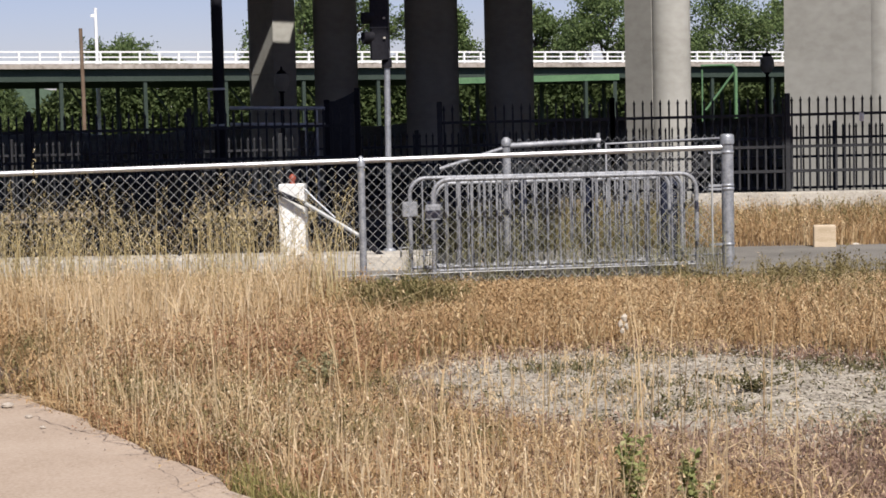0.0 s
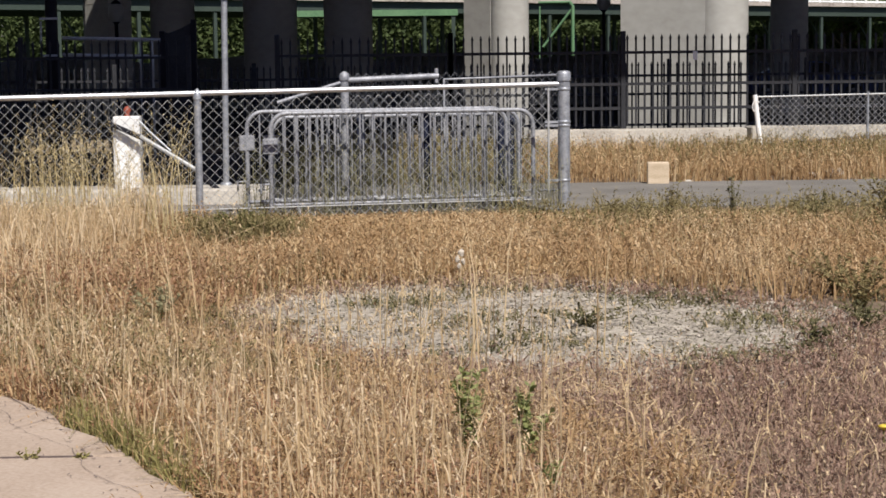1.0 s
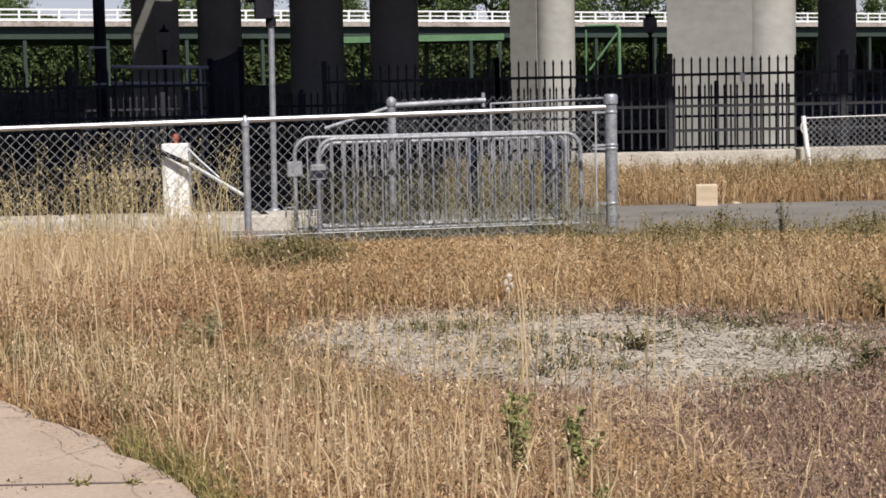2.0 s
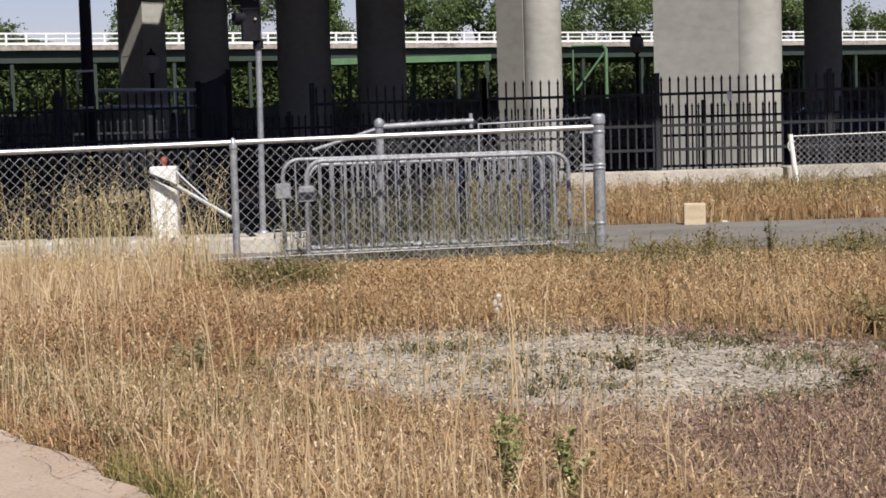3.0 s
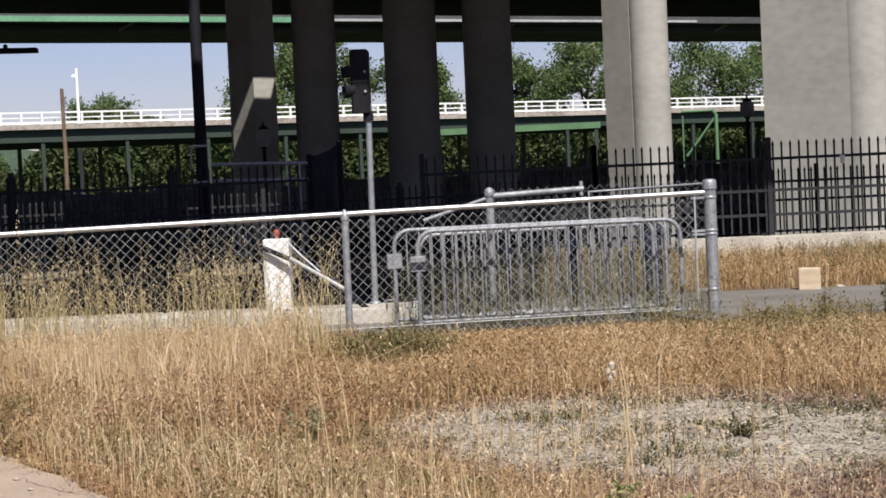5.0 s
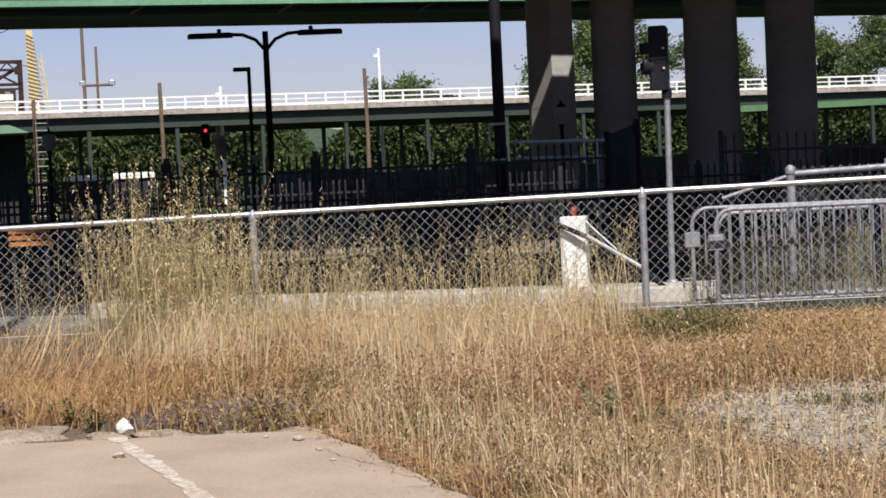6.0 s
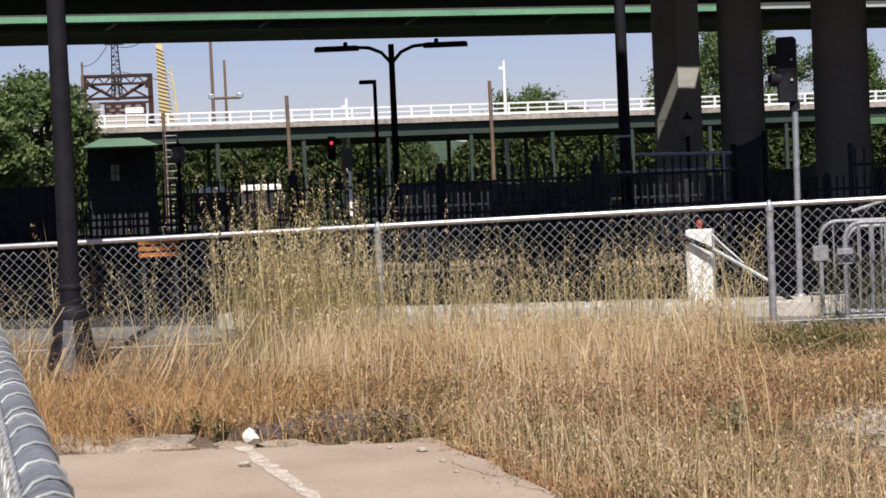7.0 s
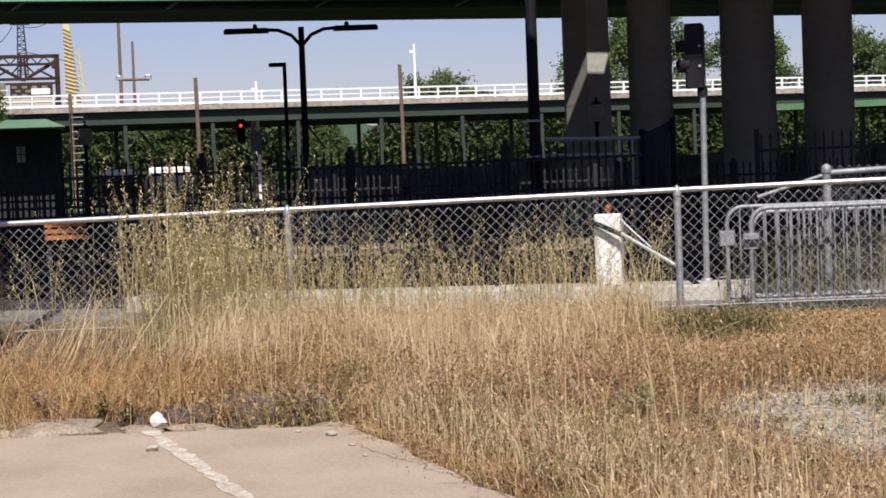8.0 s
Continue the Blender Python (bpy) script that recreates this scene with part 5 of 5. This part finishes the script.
for az, d, h, sp, seed in ((-8.4, 195, 18.5, 5.5, 1), (-6.6, 200, 18, 6, 2), (-3.8, 205, 17.0, 6, 3), (-0.6, 205, 16.5, 6, 4), (1.7, 200, 17.0, 7, 5), (6.0, 200, 17.0, 8, 6), (8.2, 205, 16, 6, 7), (11.6, 210, 12.6, 6, 8), (14.2, 212, 12.2, 6, 9), (3.8, 208, 13, 6, 10), (-13.9, 230, 15.2, 7, 11)):
    x, y = polar(az, d)
    tree(x, y, h, sp, seed)
x, y = polar(-29.3, 126)
tree(x, y, 11.3, 4.9, 31, 16000, 0.24, "dense dark green tree beside the bridge")
x, y = polar(-31.2, 122)
tree(x, y, 9.7, 4.7, 32, 14000, 0.24, "dense dark green tree beside the bridge")

# undergrowth below the far viaduct
g = np.random.default_rng(77)
n = 330000
s = g.uniform(-95, 70, n)
depth = g.uniform(0, 14, n)
px = s
py = 180 + 0.5 * s + depth
pz = g.uniform(0, 1, n) ** 0.7 * (8.0 + 0.9 * np.sin(s * 0.31) + 0.8 * np.sin(s * 0.83 + 1) - 3.2 * np.exp(-((s + 48.5) / 4) ** 2))
c = np.column_stack([px, py, pz])
u = g.normal(0, 1, (n, 3))
u /= np.linalg.norm(u, axis=1)[:, None]
w = np.cross(u, g.normal(0, 1, (n, 3)))
w /= np.linalg.norm(w, axis=1)[:, None]
L = 0.26 * g.uniform(0.5, 1.4, n)[:, None]
v = np.stack([c - u * L, c + w * L * 0.5, c + u * L, c - w * L * 0.5], 1).reshape(-1, 3)
f = np.arange(n)[:, None] * 4 + np.array([[0, 1, 2, 3]])
solid("undergrowth", arrays("undergrowth", v, f, M_THICKET), None, "green thicket beyond the far bridge", "bushes", kind="stuff")

# wooded hill on the skyline
b = Build()
xs = [-900 + 30 * i for i in range(61)]
top = [14 + 22 * math.exp(-((x + 285) / 75) ** 2) + 3 * math.sin(x * 0.031) for x in xs]
b.add([(x, 900, 0) for x in xs] + [(x, 930, z) for x, z in zip(xs, top)] + [(x, 990, 0) for x in xs],
      [(i, i + 1, 62 + i, 61 + i) for i in range(60)] + [(61 + i, 62 + i, 123 + i, 122 + i) for i in range(60)])
solid("hill", b, M_HILL, "low wooded hill on the skyline", "hill", kind="structure")

# double-armed platform lamp
x, y = polar(-18.09, 40)
p = thing("platform_lamp", (x, y, 0.04), "black double-armed platform lamp with flat long heads", "lamp", turn=18)
part("pole", Build().tube([(0, 0, -0.04), (0, 0, 4.72)], 0.085, 12, 0.065), M_LAMP, p)
for sg in (-1, 1):
    arm = part("arm", Build().tube([(0, 0, 4.29), (sg * 0.22, 0, 4.54), (sg * 0.5, 0, 4.66), (sg * 0.8, 0, 4.68)], 0.04, 8), M_LAMP, p)
    part("lamp_head", Build().box(min(sg * 0.72, sg * 1.72), -0.12, 4.61, max(sg * 0.72, sg * 1.72), 0.12, 4.72, 0.04), M_LAMP, arm)
    part("sensor", Build().turned([(0.05, 4.72), (0.05, 4.78), (0.03, 4.81)], 10, (sg * 1.02, 0)), M_LAMP, arm)

# ---------------------------------------------------------------- station things in the shade
p = thing("signal_post", (-4.845, 25.6, 0), "black steel post with a bright conduit clamped to it", "post")
part("post", Build().tube([(0, 0, 0), (0, 0, 9.3)], 0.090, 14, 0.072), M_LAMP, p)
part("conduit", Build().tube([(-0.14, -0.06, 0.9), (-0.14, -0.06, 2.0)], 0.016, 8), M_GALV, p)
for z in (1.52, 2.04):
    part("clamp", Build().box(-0.15, -0.10, z - 0.015, 0.11, -0.085, z + 0.015), M_WIRE, p)

h = thing("handrail", (-4.75, 25.9, 0), "grey two-bar pipe handrail before the tracks", "handrail")
for z in (1.53, 1.77):
    part("bar", Build().tube([(0, 0, z), (1.40, 0, z - 0.04)], 0.028, 8), M_WIRE, h)
for x in (0.05, 1.12, 1.28):
    part("post", Build().tube([(x, 0, 0), (x, 0, 1.72)], 0.022, 8), M_WIRE if x > 1 else M_LAMP, h)

p = thing("screen_panel", (-3.33, 26.0, 0), "dark solid screen with a swept top between two posts", "screen")
part("panel", Build().add([(0, 0, 0.4), (0.42, 0, 0.4), (0.42, 0, 1.98), (0.28, 0, 1.90), (0.12, 0, 1.84), (0, 0, 1.83), (0, 0.05, 0.4), (0.42, 0.05, 0.4), (0.42, 0.05, 1.98), (0.28, 0.05, 1.90), (0.12, 0.05, 1.84), (0, 0.05, 1.83)],
     [(0, 1, 2, 3, 4, 5), (11, 10, 9, 8, 7, 6), (0, 6, 7, 1), (1, 7, 8, 2), (2, 8, 9, 3), (3, 9, 10, 4), (4, 10, 11, 5), (5, 11, 6, 0)]), M_BLACK, p)
for x, z in ((0.0, 1.86), (0.45, 2.02)):
    part("post", Build().box(x - 0.04, -0.04, 0, x + 0.04, 0.08, z, 0.01), M_LAMP, p)


f = thing("board_fence", (-19.4, 26.6, 0.03), "dark solid board screen along the tracks", "fence")
board = Build().box(-0.195, -0.02, 0, 0.195, 0.02, 1.72, 0.01).mesh("board", M_BLACK)
for k in range(12):
    o = part("board", board, None, f)
    o.location = (0.2 + 0.4 * k, 0.006 * (k % 2), 0)
for x in (0.0, 2.4, 4.8):
    part("post", Build().box(x - 0.05, -0.075, 0, x + 0.05, -0.03, 1.80, 0.01), M_LAMP, f)

x, y = polar(-25.25, 84)
l = thing("ladder", (x, y, 0.04), "thin grey steel ladder beside the shelter", "ladder", turn=25)
for sx in (-0.3, 0.3):
    part("stile", Build().tube([(sx, 0, 0), (sx, 0, 4.9)], 0.04, 6), M_LAMP, l)
rung = Build().tube([(-0.3, 0, 0), (0.3, 0, 0)], 0.028, 6).mesh("rung", M_DULL)
for k in range(14):
    o = part("rung", rung, None, l)
    o.location = (0, 0, 0.4 + 0.33 * k)


def globe_lamp(az, d, z):
    x, y = polar(az, d)
    o = thing("globe_lamp", (x, y, 0), "dark old-style post lamp with an acorn globe", "lamp post", "globe lamps")
    part("post", Build().turned([(0.16, 0), (0.16, 0.3), (0.07, 0.5), (0.05, 1.0), (0.045, z - 0.55), (0.09, z - 0.5)], 12), M_LAMP, o)
    part("globe", Build().turned([(0.10, z - 0.5), (0.19, z - 0.35), (0.18, z - 0.15), (0.10, z - 0.05)], 14), M_FROST, o, "frosted acorn globe")
    part("finial", Build().turned([(0.13, z - 0.08), (0.10, z - 0.03), (0.03, z + 0.02), (0.02, z + 0.1)], 12), M_LAMP, o)


globe_lamp(6.75, 48, 3.3)
globe_lamp(-8.72, 43.3, 2.98)
globe_lamp(-25.03, 46, 2.95)

x, y = polar(-18.67, 55)
p = thing("street_lamp", (x, y, 0), "slim dark street lamp with one flat head", "lamp", turn=18)
part("pole", Build().tube([(0, 0, 0), (0, 0, 5.0)], 0.06, 10), M_LAMP, p)
part("lamp_head", Build().box(-0.48, -0.1, 4.88, -0.02, 0.1, 5.0, 0.03), M_LAMP, p)
part("notice_plate", Build().box(-0.03, -0.10, 2.02, 0.17, -0.08, 2.30, 0.005), M_GALV, p, "small pale notice plate")

# railway signal with a red light
x, y = polar(-20.08, 60)
p = thing("railway_signal", (x, y, 0), "dark railway signal mast showing a red light", "signal", turn=20)
part("mast", Build().tube([(0.35, 0, 0), (0.35, 0, 3.4)], 0.07, 10), M_GALV, p)
hd = part("signal_head", Build().box(-0.2, -0.1, 2.72, 0.08, 0.1, 3.5, 0.04), M_BLACK, p)
part("lamp", Build().turned([(0.055, 0), (0.055, 0.03), (0.03, 0.05)], 14), M_REDLAMP, hd, "glowing red lamp").matrix_local = pose(-0.06, -0.11, 3.28, 90, 0, 0)
part("back_plate", Build().box(0.24, -0.05, 2.3, 0.62, 0.05, 3.1, 0.02), M_GALV, p)

# kiosk with a low green roof
x, y = polar(-26.8, 86)
p = thing("kiosk", (x, y, 0.03), "dark shelter with a low pale green hipped roof", "building", turn=27)
part("wall", Build().box(-1.6, 0, 0, 1.55, 3.2, 4.3), M_BLACK, p)
# front eaves are stretched far out to put the black wall in shade
part("roof", Build().add([(-1.8, -2.6, 4.28), (1.72, -2.6, 4.28), (1.72, 3.6, 4.28), (-1.8, 3.6, 4.28), (-1.0, 1.0, 4.80), (0.9, 1.0, 4.80)], [(0, 1, 5, 4), (1, 2, 5), (2, 3, 4, 5), (3, 0, 4), (3, 2, 1, 0)]), M_MINT, p, "pale green sheet roof")
wd = part("window", Build().prism([(-0.55, -0.03), (-0.15, -0.03), (-0.15, 0.0), (-0.55, 0.0)], 2.75, 3.5), M_FROST, p)
part("glazing_bar", Build().box(-0.37, -0.045, 2.75, -0.33, -0.03, 3.5), M_BLACK, wd)
part("glazing_bar", Build().box(-0.55, -0.045, 3.1, -0.15, -0.03, 3.14), M_BLACK, wd)

# timber poles along the tracks
for az, d, z, r in ((-25.45, 113, 7.4, 0.14), (-21.51, 115, 8.3, 0.15), (-14.98, 121, 9.1, 0.15)):
    x, y = polar(az, d)
    solid("timber_pole", Build().tube([(0, 0, 0), (0.05, 0, z * 0.5), (0, 0, z)], r, 10, r * 0.8), M_POLE, "weathered brown timber pole", "pole", "timber poles", at=(x, y, 0))
for az, d, z, r, cross in ((-23.85, 190, 19.9, 0.22, 0), (-23.44, 190, 16.9, 0.18, 1), (-27.9, 240, 21.3, 0.2, 0)):
    x, y = polar(az, d)
    o = thing("mast", (x, y, 0), "tall thin steel mast beyond the bridge", "mast", "thin masts", turn=23)
    part("pole", Build().tube([(0, 0, 0), (0, 0, z)], r, 8, r * 0.7), M_POLE, o)
    if cross:
        part("crossarm", Build().tube([(-1.6, 0, 12.9), (1.6, 0, 12.9)], 0.16, 6), M_POLE, o)
        for sx in (-1.5, 1.5):
            part("floodlight", Build().box(sx - 0.35, -0.2, 12.9, sx + 0.35, 0.2, 13.4, 0.1), M_GALV, o)
for az, d, z in ((-14.5, 160, 13.4), (-19.6, 150, 10.0)):
    x, y = polar(az, d)
    o = thing("camera_mast", (x, y, 0), "slim white mast on the far bridge", "mast", "white masts")
    part("mast", Build().tube([(0, 0, 0), (0, 0, z)], 0.19, 10, 0.13), M_WHITE, o)
    part("bracket", Build().box(-0.45, -0.12, z - 0.8, -0.1, 0.12, z - 0.55, 0.05), M_WHITE, o)

# red steel bridge tower with a lattice mast
x, y = polar(-26.85, 260)
p = thing("bridge_tower", (x, y, 0.5), "rust-red riveted steel bridge portal with a lattice mast", "bridge tower", turn=27)
for sx in (-5.0, 4.4):
    part("leg", Build().box(sx, -0.5, -0.5, sx + 0.7, 0.5, 20.4), M_RUST, p)
for z0, z1 in ((20.15, 20.6), (19.1, 19.4), (17.0, 17.35), (16.4, 16.65)):
    part("chord", Build().box(-5.0, -0.5, z0, 5.1, 0.5, z1), M_RUST, p)
part("lower_beam", Build().box(-5.0, -0.5, 12.8, 5.1, 0.5, 14.2), M_RUST, p)
for k in range(10):
    x0_, x1_ = -4.6 + k * 0.95, -3.65 + k * 0.95
    part("web", Build().tube([(x0_, 0, 19.3 if k % 2 else 20.3), (x1_, 0, 20.3 if k % 2 else 19.3)], 0.09, 5), M_RUST, p)
for k in (-1, 1):
    part("diagonal", Build().tube([(0, 0, 17.0), (k * 4.4, 0, 19.5)], 0.26, 6), M_RUST, p)
    part("diagonal", Build().tube([(k * 4.4, 0, 17.2), (k * 2.0, 0, 18.5)], 0.16, 6), M_RUST, p)
    part("diagonal", Build().tube([(k * 0.3, 0, 19.3), (k * 1.6, 0, 17.9)], 0.13, 6), M_RUST, p)
    part("strut", Build().tube([(k * 0.4, -0.3, 17.0), (k * 0.2, -0.3, 20.6)], 0.16, 5), M_RUST, p)
    part("gusset", Build().box(k * 4.5 - 0.5, -0.55, 18.6, k * 4.5 + 0.5, 0.55, 19.6), M_RUST, p)
house = part("machine_house", Build().box(-1.9, -0.9, 14.4, 4.0, 0.6, 16.4, 0.1), M_RUST, p)
for k, z in enumerate((14.7, 15.25, 15.8)):
    for j in range(4):
        x0_ = -1.7 + j * 1.4 + 0.5 * (k % 2)
        part("shutter", Build().box(x0_, -0.96, z, x0_ + 0.75, -0.9, z + 0.34), M_FASC, house)
part("notice", Build().box(1.0, -1.2, 14.9, 3.6, -1.0, 15.75), M_WHITE, p, "blank white notice board")
part("cabin", Build().box(-3.9, -0.6, 12.0, -2.5, 0.5, 16.6, 0.1), M_FASC, p)
part("hand_rail", Build().tube([(-5.0, -0.6, 14.2), (-3.2, -0.6, 15.6), (-2.2, -0.6, 15.6)], 0.07, 5), M_WHITE, p)
m = part("lattice_mast", Build().tube([(-0.75, 0, 17.6), (-0.45, 0, 25.0)], 0.10, 5), M_BLACK, p)
part("leg", Build().tube([(0.75, 0, 17.6), (0.35, 0, 25.0)], 0.10, 5), M_BLACK, m)
for i in range(12):
    z, q = 17.8 + i * 0.6, 0.72 - 0.027 * i
    part("lattice", Build().tube([(-q if i % 2 else q, 0, z), (q if i % 2 else -q, 0, z + 0.6)], 0.06, 4), M_BLACK, m)
    part("rung", Build().tube([(-q, 0, z), (q, 0, z)], 0.06, 4), M_BLACK, m)
part("crossarm", Build().tube([(-1.5, 0, 24.9), (1.2, 0, 24.9)], 0.10, 5), M_BLACK, m)
for (x0_, z0_), (x1_, z1_) in (((-5.0, 22.0), (-1.2, 24.6)), ((0.3, 24.6), (4.5, 25.6)), ((0.4, 21.0), (6.0, 19.6))):
    part("cable", Build().tube([(x0_ + (x1_ - x0_) * u, 0, z0_ + (z1_ - z0_) * u * u - 0.3 * math.sin(math.pi * u)) for u in [k / 10 for k in range(11)]], 0.05, 4), M_BLACK, m)

# raised barrier leaf with dark stripes
x, y = polar(-25.35, 235)
p = thing("raised_bridge_leaf", (x, y, 0), "raised pale yellow lattice leaf with dark diagonal stripes", "bridge part", turn=25)
part("leaf", Build().add([(-0.9, 0, 0), (1.3, 0, 0), (-0.1, 0, 23), (-0.9, 0, 23), (-0.9, 0.5, 0), (1.3, 0.5, 0), (-0.1, 0.5, 23), (-0.9, 0.5, 23)],
     [(0, 1, 2, 3), (7, 6, 5, 4), (0, 4, 5, 1), (1, 5, 6, 2), (2, 6, 7, 3), (3, 7, 4, 0)]), M_YEL, p)
for i in range(22):
    z = 11.3 + i * 0.50
    wd = 2.2 - 1.4 * (z - 10) / 13
    part("stripe", Build().add([(-0.9, -0.05, z + 0.5), (-0.9 + wd, -0.05, z), (-0.9 + wd, -0.05, z + 0.20), (-0.9, -0.05, z + 0.70)], [(0, 1, 2, 3)]), M_POLE, p)
part("back_frame", Build().tube([(1.9, 0.4, 10), (0.9, 0.4, 20)], 0.12, 6), M_YEL, p)
for i in range(9):
    z = 11.2 + i * 0.95
    part("lacing_bar", Build().tube([(1.85 - 0.1 * (z - 10), 0.4, z), (0.75 - 0.06 * (z - 10), 0.4, z + 0.7)], 0.09, 5), M_YEL, p)


def car(x, y, turn, material, label):
    """A parked car seen from the side."""
    o = thing("car", (x, y, 0.03), label, "car", "parked cars", turn=turn)
    side = [(-2.1, 0.35), (2.1, 0.35), (2.15, 0.7), (1.9, 0.85), (1.0, 0.95), (0.45, 1.38), (-0.9, 1.42), (-1.6, 0.98), (-2.1, 0.92)]
    n = len(side)
    b = Build().add([(px_, -0.85, pz_) for px_, pz_ in side] + [(px_, 0.85, pz_) for px_, pz_ in side],
                    [tuple(range(n)), tuple(range(2 * n - 1, n - 1, -1))] + [((i + 1) % n, i, n + i, n + (i + 1) % n) for i in range(n)])
    part("body", b, material, o)
    for x0, x1 in ((-0.85, -0.1), (-0.02, 0.75)):
        part("window", Build().add([(x0, -0.858, 0.98), (x1, -0.858, 0.98), (x1 - 0.25 if x1 > 0.5 else x1, -0.858, 1.32), (x0 + 0.05, -0.858, 1.34)], [(0, 1, 2, 3)]), M_GLASS, o)
    for wx in (-1.35, 1.35):
        wh = part("wheel", Build().tube([(wx, -0.88, 0.32), (wx, -0.62, 0.32)], 0.32, 18), M_BLACK, o)
        part("rim", Build().tube([(wx, -0.885, 0.32), (wx, -0.86, 0.32)], 0.2, 14), M_GALV, wh)
    return o


for az, d, L_ in ((-24.0, 95, 2.0), (-22.45, 92, 2.5)):
    x, y = polar(az, d)
    o = thing("van", (x, y, 0.04), "dark van with a pale roof parked beyond the fence", "van", "parked vans", turn=24)
    part("body", Build().box(-L_ / 2, -0.9, 0.4, L_ / 2, 0.9, 2.05, 0.15), M_BLACK, o)
    part("roof", Build().box(-L_ / 2 + 0.1, -0.85, 2.05, L_ / 2 - 0.2, 0.85, 2.34, 0.12), M_WHITE, o, "white roof")
    for wx in (-L_ / 3, L_ / 3):
        part("wheel", Build().tube([(wx, -0.92, 0.36), (wx, -0.62, 0.36)], 0.36, 18), M_BLACK, o)
x, y = polar(13.2, 60)
car(x, y, -8, M_BLUE, "blue car parked beyond the fence")

# green steel bent under the far bridge
x, y = polar(5.4, 142)
p = thing("steel_bent", (x, y, 0), "green painted steel bent with a diagonal brace", "bridge part", turn=-5)
part("column", Build().tube([(0.9, 0, 0), (0.9, 0, 6.2), (0.6, 0, 6.55)], 0.15, 8), M_LEAFGREEN, p)
part("column", Build().tube([(-1.7, 0, 0), (-1.7, 0, 6.2)], 0.07, 8), M_LEAFGREEN, p)
part("diagonal", Build().tube([(-1.45, 0, 3.0), (0.78, 0, 5.9)], 0.10, 8), M_LEAFGREEN, p)
part("beam", Build().tube([(-1.8, 0, 6.5), (0.65, 0, 6.5)], 0.10, 8), M_LEAFGREEN, p)
x, y = polar(-1.0, 146)
p = thing("green_beam", (x, y, 0), "green painted steel cross beam on thin legs", "bridge part", turn=1)
part("beam", Build().box(-7.4, 0, 5.7, 7.9, 0.5, 6.2), M_LEAFGREEN, p)
for lx in (-7.0, 0.0, 7.4):
    part("leg", Build().box(lx, 0.1, 0, lx + 0.3, 0.4, 5.7), M_GIRD, p)
